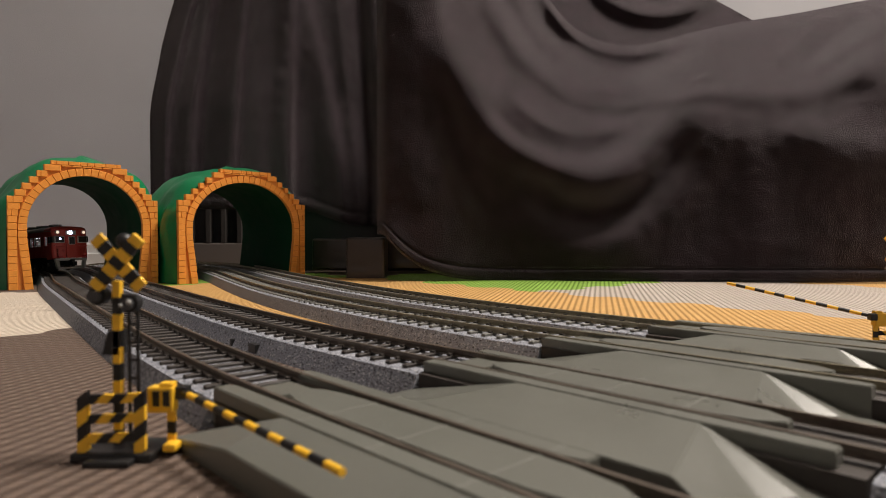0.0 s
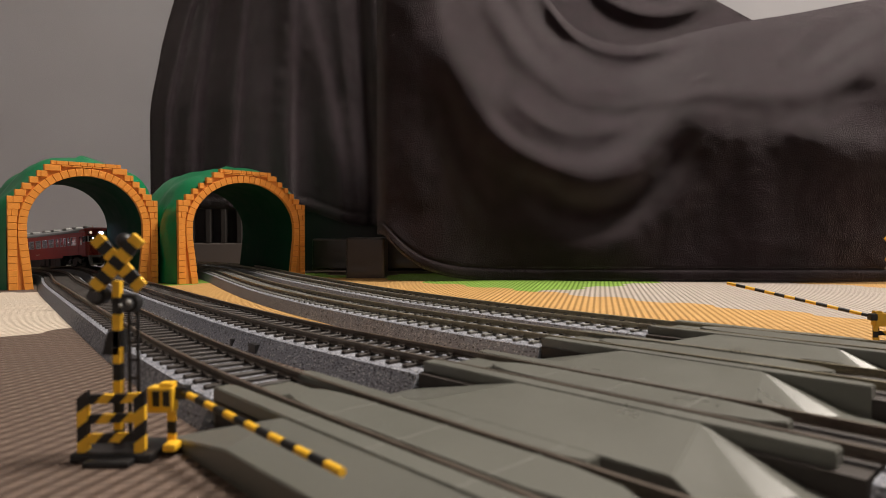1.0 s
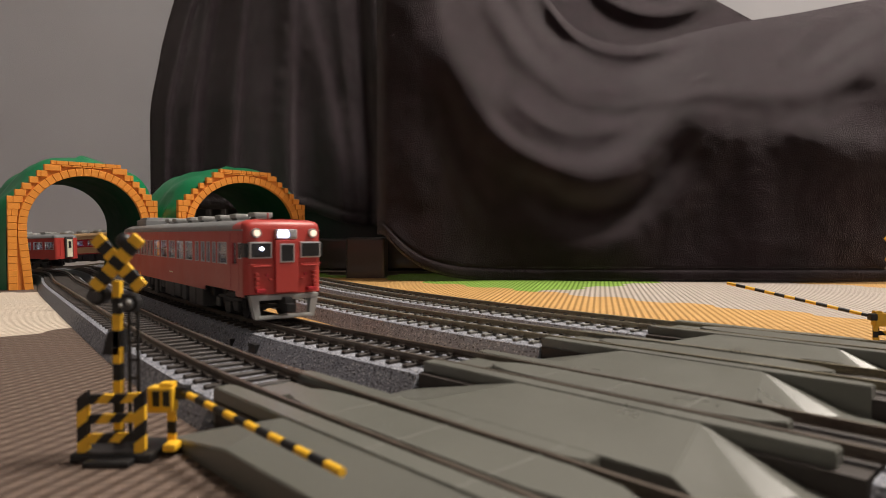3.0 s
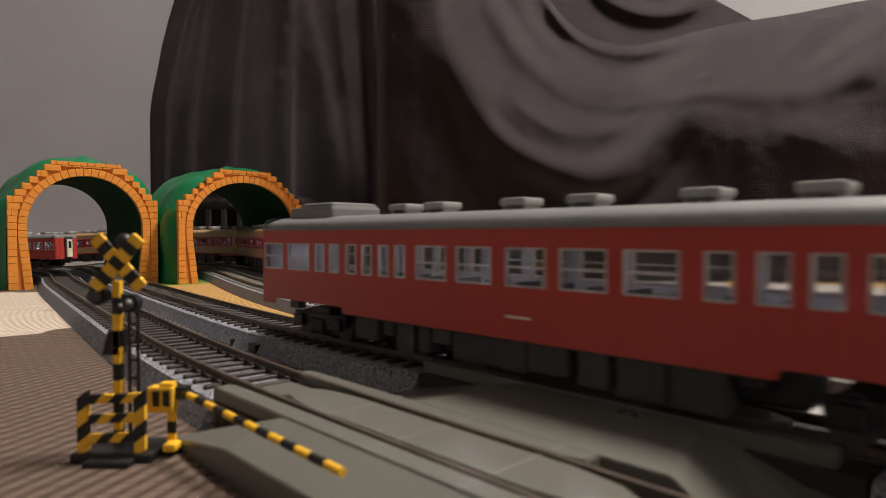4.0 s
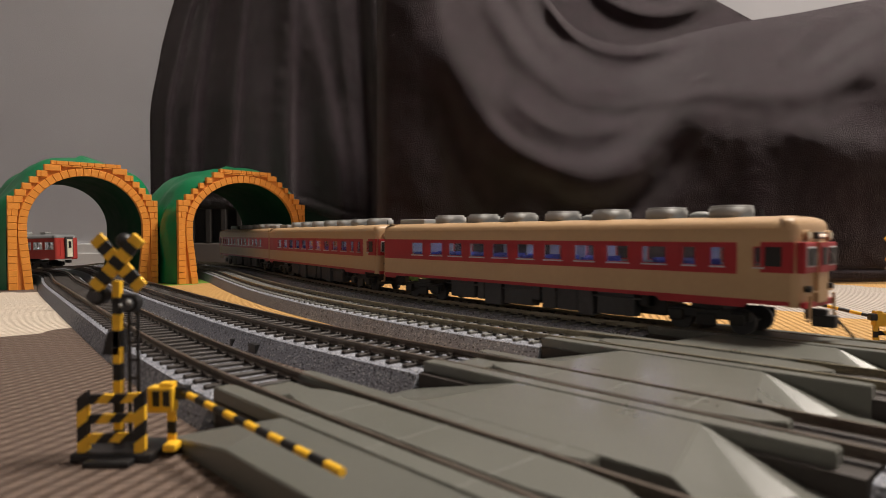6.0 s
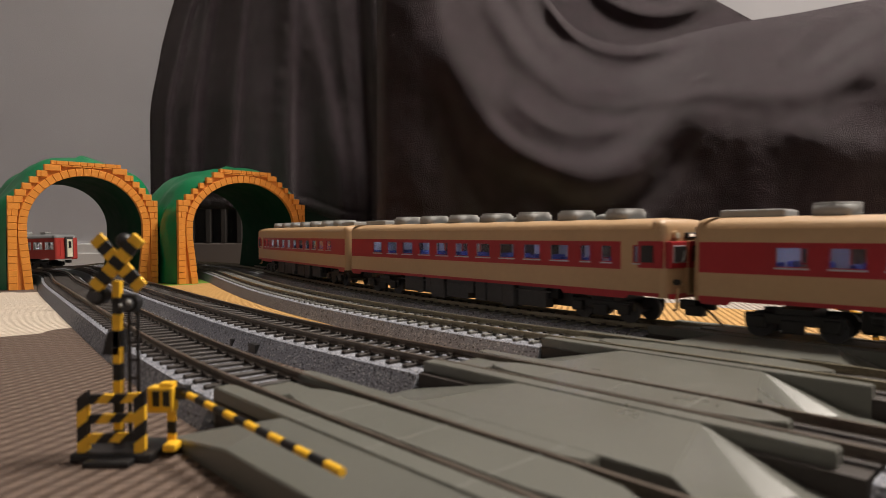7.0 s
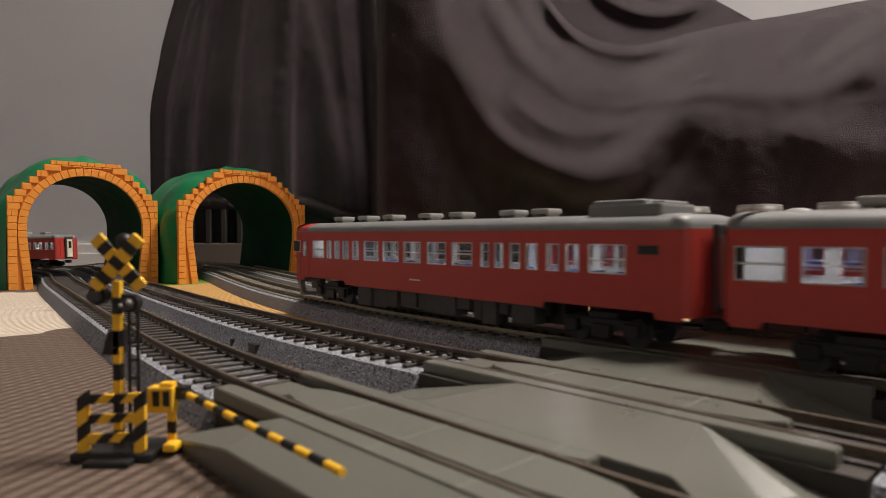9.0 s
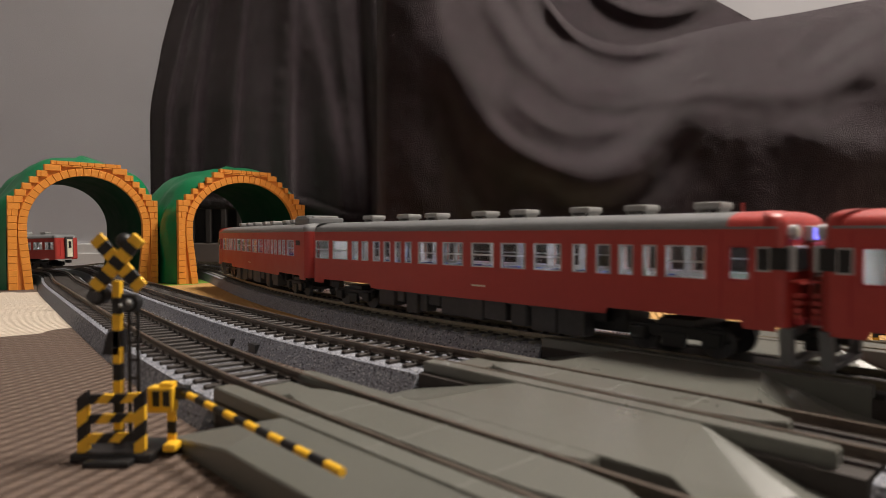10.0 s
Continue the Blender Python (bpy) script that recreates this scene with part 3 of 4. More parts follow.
def fold(U, V, ctrl, upper, lower, amp):
    """The swell (negative: towards the room) of one fold along a line; its two flanks have widths of their own, and it fades out at both ends."""
    line = spline(ctrl)
    best, swell = np.full(U.shape, 1e9), np.zeros(U.shape)
    n = len(line) - 1
    for i in range(n):
        (x0, y0), (x1, y1) = line[i], line[i + 1]
        dx, dy = x1 - x0, y1 - y0
        t = np.clip(((U - x0) * dx + (V - y0) * dy) / (dx * dx + dy * dy), 0, 1)
        ex, ey = U - x0 - t * dx, V - y0 - t * dy
        dist = np.hypot(ex, ey)
        side = np.where((ey * dx - ex * dy) * (1 if dx >= 0 else -1) > 0, upper, lower)
        q = (i + t) / n
        fade = np.clip(np.minimum(q, 1 - q) / 0.22, 0.0, 1.0)
        val = np.exp(-(dist / side) ** 2) * (fade * fade * (3 - 2 * fade))
        near = dist < best
        best, swell = np.where(near, dist, best), np.where(near, val, swell)
    return amp * swell


def step01(a, b, x):
    u = np.clip((x - a) / (b - a), 0, 1)
    return u * u * (3 - 2 * u)


def bend(x, soft):
    return 0.5 * (x + np.sqrt(x * x + soft * soft))


def ripple(U, V, scale, seed):
    return np.array([[noise.noise((float(u) * scale, float(v) * scale, seed)) for u, v in zip(ru, rv)] for ru, rv in zip(U, V)])


def at_line(ctrl, us):
    line = spline(ctrl)
    o = np.argsort(line[:, 0])
    return np.interp(us, line[o, 0], line[o, 1])


LIP = [(-14, 82), (-6, 60), (-1.5, 40), (1.5, 29), (7.5, 18.5), (15.5, 11.8), (23, 9.5), (30, 11.8), (36, 18), (41, 21.6), (47, 22.9), (55, 22.9), (61, 23.8), (67, 27.0), (74, 31), (82, 37)]
BRIM = [(-14, 54), (2, 50), (10, 46.5), (15, 40.5), (19, 35), (23, 31.9), (28, 30.4), (33, 30.6), (40, 32.4), (47, 33.9), (56, 35.3), (65, 37), (71.3, 38), (82, 40)]
FOLDS = [
    # the big swag: its lip, the hollow under it and the ridge below the hollow
    ([(-2, 36), (1.5, 28), (8, 18), (15.5, 11.5), (23, 9.3), (30, 11.6), (36.5, 18.5)], 3.8, 4.6, -0.018),
    ([(9, 13), (16, 6.5), (23.5, 3), (31, 5.2), (37.5, 12), (43, 19.5)], 4.0, 3.6, 0.022),
    ([(47, 22), (40.5, 12), (34, 4.5), (26, -0.6), (14, -2.6)], 3.0, 4.6, -0.012),
    # folds inside the swag
    ([(12, 47), (18.3, 35.5), (23.5, 31.6), (29, 30.2), (34, 30.8), (39, 32.3)], 1.7, 1.6, -0.020),
    ([(12.5, 40), (16, 34), (20.5, 29.7), (26, 27), (32.5, 27), (38.5, 29.6), (43, 33)], 2.2, 1.7, 0.028),
    ([(5, 42), (9.5, 33.5), (15, 26.6), (22, 23.4), (30, 23.2), (38, 24.6)], 2.2, 2.0, -0.016),
    ([(8, 40), (11.5, 35), (15.3, 29.6), (20.5, 26)], 1.5, 1.3, 0.014),
    ([(15.5, 25.2), (19.5, 22.2), (24, 20.8), (29, 20.6), (32, 21.2)], 1.3, 1.0, -0.0052),
    ([(24, 18.4), (29.6, 20.6), (36, 21.7), (42, 22.7), (48, 23)], 1.6, 1.2, -0.0075),
    ([(9, 24), (14.5, 19), (20, 16.6), (27, 16.8), (33, 19)], 1.8, 1.3, -0.012),
    ([(6, 23), (11, 17), (17, 13.8), (24, 13), (30, 15)], 1.5, 1.3, 0.011),
    ([(39.5, 24.1), (41, 25), (43, 25.2)], 0.6, 0.5, -0.005),
    # the lip of the seat and what falls from it
    ([(42, 22.2), (48, 23.1), (55, 23), (61, 24), (67, 27.2), (76, 33)], 2.8, 2.4, -0.011),
    ([(52, 20.5), (58, 19.4), (64, 22), (70, 25)], 2.2, 2.4, 0.005),
    ([(53, 20.2), (59.5, 15.6), (67, 13.8), (78, 13)], 3.8, 5.0, -0.010),
    ([(49, 21), (50, 12), (51, 2), (51, -6)], 5.0, 5.0, -0.005),
    # wrinkles over the seat
    ([(53, 27), (57, 31), (62.5, 36.5)], 1.1, 1.0, -0.0095),
    ([(56, 26.5), (62, 31), (68, 36)], 1.1, 1.0, 0.0095),
    ([(58, 25.5), (65, 30), (72, 34)], 1.1, 1.0, -0.0095),
    ([(40, 28), (43, 31), (46, 34)], 1.8, 1.6, -0.006),
    # the hanging end beside the arm
    ([(-5.5, 50), (-5.2, 28), (-5.0, 12), (-3, 0)], 2.4, 2.6, -0.003),
    ([(-1, 30), (0.5, 18), (5, 7), (12, 1)], 3.0, 2.6, 0.008),
]


def blanket_front():
    us = np.linspace(-10.6, 80, 330)
    vs = np.linspace(0, 1, 220)
    U = np.tile(us, (220, 1))
    lip, brim = at_line(LIP, us), at_line(BRIM, us)
    # the hem rises to the corner by the sofa's foot
    hem = -7.55 + 7.6 * np.exp(-(np.maximum(us + 9.6, 0) / 5.2) ** 1.15)
    V = hem + (brim - hem) * vs[:, None]
    W = V - lip
    seat = step01(2, 50, U)
    D = 0.672 - 0.034 * step01(0, 40, U)
    D = D + (0.0040 + 0.0180 * seat) * bend(W, 4.5)
    D = D + 0.0030 * bend(np.minimum(-W, 30), 6.0) * np.exp(-np.maximum(0, -W) / 20) * step01(-2, 12, U) * step01(62, 40, U)
    D = D + 0.03 * bend(V - brim + 1.4, 0.6) * step01(14, 24, U)
    for line, up, lo, amp in FOLDS:
        D = D + fold(U, V, line, up, lo, amp)
    D = D + 0.0030 * ripple(U, V, 0.10, 3.1) + 0.0010 * ripple(U, V, 0.42, 5.1) + 0.0003 * ripple(U, V, 1.6, 7.7)
    # turned-over hem with its stitched groove, and the edge that curls back beside the arm
    over = V - hem
    D = D - 0.0042 * step01(2.1, 1.5, over) + 0.0034 * np.exp(-((over - 2.0) / 0.22) ** 2) + 0.006 * step01(0.5, 0.0, over)
    D = D + 0.03 * np.exp(-(U + 10.6) / 0.55) - 0.010 * np.exp(-((U + 8.0) / 2.4) ** 2) * step01(5, -3, V)
    return patch(np.stack([U / 100 * D, D, 0.05 + V / 100 * D], axis=2).tolist())


def blanket_side():
    """The part that hangs behind the arm, in long upright folds."""
    us = np.linspace(-47, -8, 230)
    U = np.tile(us, (110, 1))
    hem = 1.4 + 2.7 * step01(-13, -24, us)
    V = hem + (46 - hem) * np.linspace(0, 1, 110)[:, None]
    D = 0.900 - 0.0030 * (U + 47) + 0.0026 * (V - 4)
    D = D + 0.010 * step01(-26, -20, U)
    for foot, top, left, right, amp in ((-45.0, -43.5, 1.2, 0.8, -0.010), (-41.2, -39.5, 1.7, 1.0, -0.010), (-39.0, -36.8, 1.2, 1.4, 0.006), (-34.6, -32.0, 2.0, 0.9, -0.012),
                                        (-30.0, -29.0, 2.4, 2.0, -0.006), (-24.9, -24.4, 2.6, 1.0, -0.013), (-16.2, -22.5, 3.2, 1.3, -0.013), (-14.2, -17.0, 1.0, 0.8, -0.004),
                                        (-11.5, -13.5, 1.4, 1.4, 0.016)):
        c = foot + (top - foot) * np.clip((V - 4) / 34, 0, 1) ** (1.0 if foot < -20 else 1.5)
        D = D + amp * np.exp(-((U - c) / np.where(U < c, left, right)) ** 2) * (0.65 + 0.35 * step01(45, 12, V))
    D = D + 0.012 * step01(-44.5, -47, U)
    D = D + 0.0035 * ripple(U, V, 0.10, 1.7) + 0.0009 * ripple(U, V, 0.9, 2.7)
    over = V - hem
    D = D - 0.003 * step01(2.2, 1.6, over) + 0.003 * np.exp(-((over - 2.1) / 0.22) ** 2) + 0.006 * step01(0.5, 0.0, over)
    lean = (2.2 * step01(18, 33, V) + 2.6 * step01(29, 42, V)) * step01(-30, -47, U)
    return patch(np.stack([(U + lean) / 100 * D, D, 0.05 + V / 100 * D], axis=2).tolist())


def blanket_back():
    """The far swag over the sofa's back, above the seat."""
    us = np.linspace(10, 56, 120)
    U = np.tile(us, (60, 1))
    V = np.tile(np.linspace(25, 46, 60)[:, None], (1, 120))
    D = 1.02 + 0.009 * (V - 30) + fold(U, V, [(20, 43), (25, 38.5), (30, 35.9), (35, 35.2), (40, 36.6), (46, 41)], 1.6, 1.3, -0.020)
    D = D + fold(U, V, [(22, 38), (27, 33.5), (32, 32), (38, 33), (44, 36)], 1.8, 1.6, 0.008) + fold(U, V, [(26, 43), (31, 39.5), (36, 39), (41, 41)], 1.0, 0.9, -0.010)
    cut = 49.2 - (V - 34.4) * 1.85
    return patch(np.stack([np.minimum(U, cut) / 100 * D, D, 0.05 + V / 100 * D], axis=2).tolist())


blanket = thing("fleece_blanket", "charcoal grey fleece blanket draped over a sofa in deep folds", "blanket")
part("front_drape", blanket_front(), "fleece", blanket, smooth=True)
part("side_drape", blanket_side(), "fleece", blanket, smooth=True)
part("back_drape", blanket_back(), "fleece", blanket, smooth=True)

sofa = thing("sofa", "sofa with dark brown wooden base, hidden under a blanket", "sofa")
part("leg", boxed(-0.112, -0.067, 0.715, 0.76, -0.0105, 0.047, bevel=0.003), "wood", sofa, "dark brown lacquered wooden foot")
part("base_rail", boxed(-0.17, 1.1, 0.805, 0.84, 0.004, 0.045, bevel=0.003), "wood", sofa)
part("seat_base", boxed(-0.12, 1.1, 0.885, 1.12, 0.045, 0.16, bevel=0.01), "under", sofa)
# added black sheet: stands in for the darkness under the sofa's hem
part("dark_gap_backing", boxed(-0.21, 1.1, 0.865, 0.88, -0.0105, 0.10, bevel=0.003), "black", sofa)

# cabinet of dark slats behind the second tunnel
shelf = thing("low_shelf", "low dark shelf with pale uprights behind the tunnel", "shelf")
part("base_panel", boxed(-0.47, -0.28, 1.06, 1.13, -0.0105, 0.036, bevel=0.002), "shelf", shelf)
for x in (-0.47, -0.435, -0.405, -0.379, -0.352, -0.31):
    part("upright", boxed(x, x + 0.008, 1.06, 1.075, 0.036, 0.11, bevel=0.001), "shelf_frame", shelf)
part("top_panel", boxed(-0.47, -0.28, 1.06, 1.13, 0.11, 0.13, bevel=0.002), "shelf_frame", shelf)
part("back_panel", boxed(-0.47, -0.28, 1.125, 1.14, 0.036, 0.11), "black", shelf)


# ---- trains ----
HW, SKIRT, GUTTER, CROWN = 0.0181, 0.0228, 0.0520, 0.0573


def side_panel(bm, x0, x1, z0, z1, y, holes):
    xs = sorted({x0, x1, *(h[0] for h in holes), *(h[1] for h in holes)})
    zs = sorted({z0, z1, *(h[2] for h in holes), *(h[3] for h in holes)})
    for a, b in zip(xs, xs[1:]):
        for c, d in zip(zs, zs[1:]):
            mx, mz = (a + b) / 2, (c + d) / 2
            if any(h[0] < mx < h[1] and h[2] < mz < h[3] for h in holes):
                continue
            bm.faces.new([bm.verts.new(p) for p in ((a, y, c), (b, y, c), (b, y, d), (a, y, d))])
    # reveals of the openings
    w = -math.copysign(0.0007, y)
    for a, b, c, d in holes:
        for p, q in (((a, c), (b, c)), ((b, c), (b, d)), ((b, d), (a, d)), ((a, d), (a, c))):
            bm.faces.new([bm.verts.new(r) for r in ((p[0], y, p[1]), (q[0], y, q[1]), (q[0], y + w, q[1]), (p[0], y + w, p[1]))])


def roof_profile(n=10):
    out = []
    for i in range(n + 1):
        a = math.pi * i / n
        c, s = math.cos(a), math.sin(a)
        out.append((HW * math.copysign(abs(c) ** 0.75, c), GUTTER + (CROWN - GUTTER) * s ** 0.8))
    return out


def plan_end(L, r=0.0035, bow=0.0012, n=5):
    """Outline of a car's end, from one side round to the other: (x, y)."""
    pts = []
    for i in range(n + 1):
        a = math.pi / 2 * i / n
        pts.append((L - r + r * math.sin(a), HW - r + r * math.cos(a)))
    m = []
    for i in range(1, 6):
        y = (HW - r) * (1 - 2 * i / 6)
        m.append((L + bow * (1 - (y / (HW - r)) ** 2), y))
    return pts + m + [(x, -y) for x, y in pts[::-1]]


def end_face(L, sgn, z0, z1, piece="whole"):
    """Rounded end wall of a car with the end of its roof."""
    bm = B()
    out = plan_end(L)
    levels = [(z0, 0.0, 1.0), (z0 + (z1 - z0) * 0.55, 0.0, 1.0), (z1, 0.0007, 1.0)]
    rows = [[(sgn * (x - back), y * w, z) for x, y in out] for z, back, w in levels]
    if piece != "wall":
        for i in range(1, 7):
            a = math.pi / 2 * i / 6
            z = z1 + (CROWN - z1) * math.sin(a)
            row = []
            for x, y in out:
                k = math.cos(a)
                row.append((sgn * (x - 0.0007 - 0.007 * (1 - k) ** 1.3 if x > L - 0.02 else x), y * (1 - (1 - k) ** 2.4 * 0.92), z))
            rows.append(row)
    return patch(rows[2:] if piece == "roof" else rows)


def bogie(parent, x):
    bm = B()
    for q in (-1, 1):
        box(bm, x - 0.017, x + 0.017, q * 0.0118 - 0.001, q * 0.0118 + 0.001, 0.0165, 0.0205, bevel=0.0006)
        for w in (-0.0125, 0.0125):
            box(bm, x + w - 0.003, x + w + 0.003, q * 0.0132 - 0.0012, q * 0.0132 + 0.0012, 0.0148, 0.0195, bevel=0.0006)
        box(bm, x - 0.004, x + 0.004, q * 0.0128 - 0.001, q * 0.0128 + 0.001, 0.0135, 0.0185, bevel=0.0005)
    box(bm, x - 0.006, x + 0.006, -0.012, 0.012, 0.0165, 0.0225)
    b = part("bogie", bm, "black", parent)
    for w in (-0.0125, 0.0125):
        bm = B()
        for q in (-1, 1):
            cyl(bm, (x + w, q * 0.0072, 0.0160), (x + w, q * 0.0095, 0.0160), 0.0051, 18)
        cyl(bm, (x + w, -0.009, 0.016), (x + w, 0.009, 0.016), 0.001, 8)
        part("wheelset", bm, "under", b, smooth=False)


def rail_car(kind, L, windows, doors, lit, cab, label, group, cooler=True, louvre=False):
    """A railcar, cab towards +x. windows: (from, to) along the side from the other end."""
    c = thing("railcar", label, "model train", group)
    h = L / 2
    body = "red" if kind == "red" else "beige"
    z0, z1 = (0.0366, 0.0468) if kind == "red" else (0.0380, 0.0457)
    holes = [(a - h, b - h, z0, z1) for a, b in windows]
    dholes = [(a - h, b - h, z0 + 0.0006, z1) for a, b in doors]
    ends = 0.0035
    if kind == "red":
        for y in (-HW, HW):
            bm = B()
            side_panel(bm, -h + ends, h - ends, SKIRT + 0.0022, GUTTER, y, holes + dholes)
            part("body_side", bm, "red", c)
        for y in (-HW, HW):
            bm = B()
            w = -math.copysign(0.0008, y)
            for a, b in ((-h + ends, -h + 0.013), (-h + 0.058, h - 0.058), (h - 0.013, h - ends)):
                prof = [(a, SKIRT + 0.0022), (a + (0.001 if a > -h + 0.02 else 0), SKIRT), (b - (0.001 if b < h - 0.02 else 0), SKIRT), (b, SKIRT + 0.0022)]
                bm.faces.new([bm.verts.new((x, y, z)) for x, z in prof])
                bm.faces.new([bm.verts.new((x, y + w, z)) for x, z in prof])
            part("skirt", bm, "red", c)
    else:
        b0, b1 = 0.0352, 0.0472
        for y in (-HW, HW):
            bm, belt, low = B(), B(), B()
            side_panel(bm, -h + ends, h - ends, SKIRT + 0.0032, b0, y, [])
            side_panel(bm, -h + ends, h - ends, b1, GUTTER, y, [])
            side_panel(belt, -h + ends, h - 0.022, b0, b1, y, holes)
            side_panel(bm, h - 0.022, h - ends, b0, b1, y, dholes)
            side_panel(low, -h + ends, h - ends, SKIRT + 0.0016, SKIRT + 0.0032, y, [])
            for a, b in ((-h + ends, -h + 0.016), (h - 0.055, h - 0.018)):
                low.faces.new([low.verts.new((x, y, z)) for x, z in ((a, SKIRT + 0.0016), (a + 0.0015, SKIRT), (b - 0.0015, SKIRT), (b, SKIRT + 0.0016))])
            part("body_side", bm, "beige", c)
            part("window_belt", belt, "dark_red", c, "crimson window band")
            part("sill_stripe", low, "dark_red", c, "crimson lower stripe")
    prof = roof_profile()
    rl = h - 0.0042
    # the express has cream eaves below its grey roof
    mid = [i for i, (y, z) in enumerate(prof) if kind == "red" or abs(y) <= 0.62 * HW]
    strips = [("roof", prof[mid[0]:mid[-1] + 1], "roof")]
    if kind != "red":
        strips += [("roof_eave", prof[:mid[0] + 1], body), ("roof_eave", prof[mid[-1]:], body)]
    for name, strip, paint in strips:
        stop = rl - 0.013 if kind == "red" and cab else rl
        part(name, patch([[(x, y, z) for y, z in strip] for x in np.linspace(-rl, stop, 8)]), paint, c, smooth=True)
        if stop < rl:
            part("cab_roof", patch([[(x, y, z) for y, z in strip] for x in np.linspace(stop, rl, 4)]), "red", c, "red roof end over the cab", smooth=True)
    for q in (-1, 1):
        part("gutter", boxed(-h + ends, h - ends, q * HW - 0.0003, q * HW + 0.0003, GUTTER - 0.0003, GUTTER + 0.0004), "roof" if kind == "red" else body, c)
    for y in (-HW + 0.0010, HW - 0.0010):
        bm = B()
        side_panel(bm, -h + 0.004, h - 0.004, 0.0275, 0.0490, y, holes + dholes)
        part("inner_side", bm, "inside", c)
    if kind == "red":
        for y in (-1, 1):
            part("number_mark", boxed(0.004, 0.012, *sorted((y * HW, y * (HW + 0.0001))), 0.0284, 0.0291), "ivory", c, "small pale unreadable mark")
            if cab:
                w = part("cab_side_window", boxed(h - 0.0088, h - 0.0048, *sorted((y * (HW - 0.0004), y * (HW + 0.0002))), 0.0395, 0.0466, bevel=0.0001), "silver", c)
                part("pane", boxed(h - 0.0083, h - 0.0053, *sorted((y * HW, y * (HW + 0.0004))), 0.0400, 0.0461), "black", w)
            if louvre:
                g = part("louvre", boxed(-h + 0.011, -h + 0.0185, *sorted((y * HW, y * (HW + 0.0003))), 0.0436, 0.0466, bevel=0.0001), "under", c, "dark louvre in the side")
                for z in (0.0443, 0.0451, 0.0459):
                    part("slat", boxed(-h + 0.0115, -h + 0.018, *sorted((y * HW, y * (HW + 0.0005))), z - 0.0002, z + 0.0002), "black", g)
    # floor, ceiling and seats
    part("floor_pan", boxed(-h + 0.004, h - 0.004, -HW + 0.001, HW - 0.001, 0.0255, 0.0275), "under", c)
    for sgn in (-1, 1):
        part("bulkhead", boxed(*sorted((sgn * (h - 0.0072), sgn * (h - 0.0066))), -HW + 0.0015, HW - 0.0015, 0.0275, 0.0490), "inside", c)
    part("cabin_lining", boxed(-h + 0.005, h - 0.005, -HW + 0.002, HW - 0.002, 0.0490, 0.0497), "inside", c)
    bm = B()
    n = int((L - 0.06) / 0.0125)
    for i in range(n):
        x = -h + 0.03 + i * 0.0125
        for q in (-1, 1):
            box(bm, x - 0.0009, x + 0.0009, q * 0.0105 - 0.005, q * 0.0105 + 0.005, 0.0275, 0.0356 if kind == "red" else 0.0396)
            box(bm, x - 0.0045, x + 0.0045, q * 0.0105 - 0.005, q * 0.0105 + 0.005, 0.0275, 0.0325)
    dark = kind == "red" and lit == 1
    part("seats", bm, "under" if dark else "seat", c, "dark seats" if dark else "blue seats")
    if lit:
        bm = B()
        for i in range(6):
            x = -h + L * (i + 0.5) / 6
            box(bm, x - 0.008, x + 0.008, -0.0012, 0.0012, 0.0484, 0.0489)
        part("cabin_light", bm, "strip" if lit > 1 else "dim_strip" if kind == "red" else "blue_strip", c, "cabin light strip")
    # panes and frames
    for a, b in list(windows) + list(doors):
        wide = b - a > 0.010 and kind == "red"
        for y in (-HW, HW):
            w = -math.copysign(1, y)
            f = B()
            t = 0.00045
            for x0, x1, q0, q1 in ((a - h, b - h, z0, z0 + t), (a - h, b - h, z1 - t, z1), (a - h, a - h + t, z0 + t, z1 - t), (b - h - t, b - h, z0 + t, z1 - t)):
                box(f, x0, x1, min(y - w * 0.00015, y + w * 0.0004), max(y - w * 0.00015, y + w * 0.0004), q0, q1)
            if wide:
                zm = (z0 + z1) / 2
                box(f, a - h + t, b - h - t, min(y, y + w * 0.0005), max(y, y + w * 0.0005), zm - 0.0003, zm + 0.0003)
            entry = (a, b) in doors
            win = part("window", f, ("dark_red" if entry else "silver") if kind == "red" else "dark_red", c)
            if entry and kind == "red":
                for x in (a - h - 0.0022, b - h + 0.0022):
                    part("door_groove", boxed(x - 0.00025, x + 0.00025, *sorted((y - w * 0.00012, y + w * 0.0003)), SKIRT + 0.003, GUTTER - 0.0012), "dark_red", c)
            part("pane", boxed(a - h + t, b - h - t, *sorted((y + w * 0.00055, y + w * 0.00085)), z0 + t, z1 - t), "glass", win)
            if kind != "red":
                part("window_sill", boxed(a - h, b - h, *sorted((y - w * 0.0004, y + w * 0.0002)), z0 - 0.0005, z0 + 0.0001), "silver", win)
    # ends
    for sgn in (1, -1):
        front = sgn > 0 and cab
        if kind == "red" and not front:
            part("end_wall", end_face(h - 0.0008, sgn, SKIRT + 0.0012, GUTTER, "wall"), body, c, smooth=True)
            part("roof_end", end_face(h - 0.0008, sgn, SKIRT + 0.0012, GUTTER, "roof"), "roof", c, smooth=True)
        else:
            part("end_wall", end_face(h - 0.0008, sgn, SKIRT + 0.0012, GUTTER), body, c, smooth=True)
        X = sgn * (h + 0.0006)
        if front:
            cab_face(c, kind, h, lit)
        else:
            part("gangway", boxed(*sorted((X, X + sgn * 0.0022)), -0.0062, 0.0062, 0.0255, 0.0535, bevel=0.0008), "under", c)
            d = part("end_door", boxed(*sorted((X + sgn * 0.0020, X + sgn * 0.0026)), -0.0042, 0.0042, 0.0265, 0.0500, bevel=0.0002), "ivory" if kind == "red" else "under", c)
            part("pane", boxed(*sorted((X + sgn * 0.0025, X + sgn * 0.0028)), -0.0022, 0.0022, 0.0385, 0.0475), "black", d)
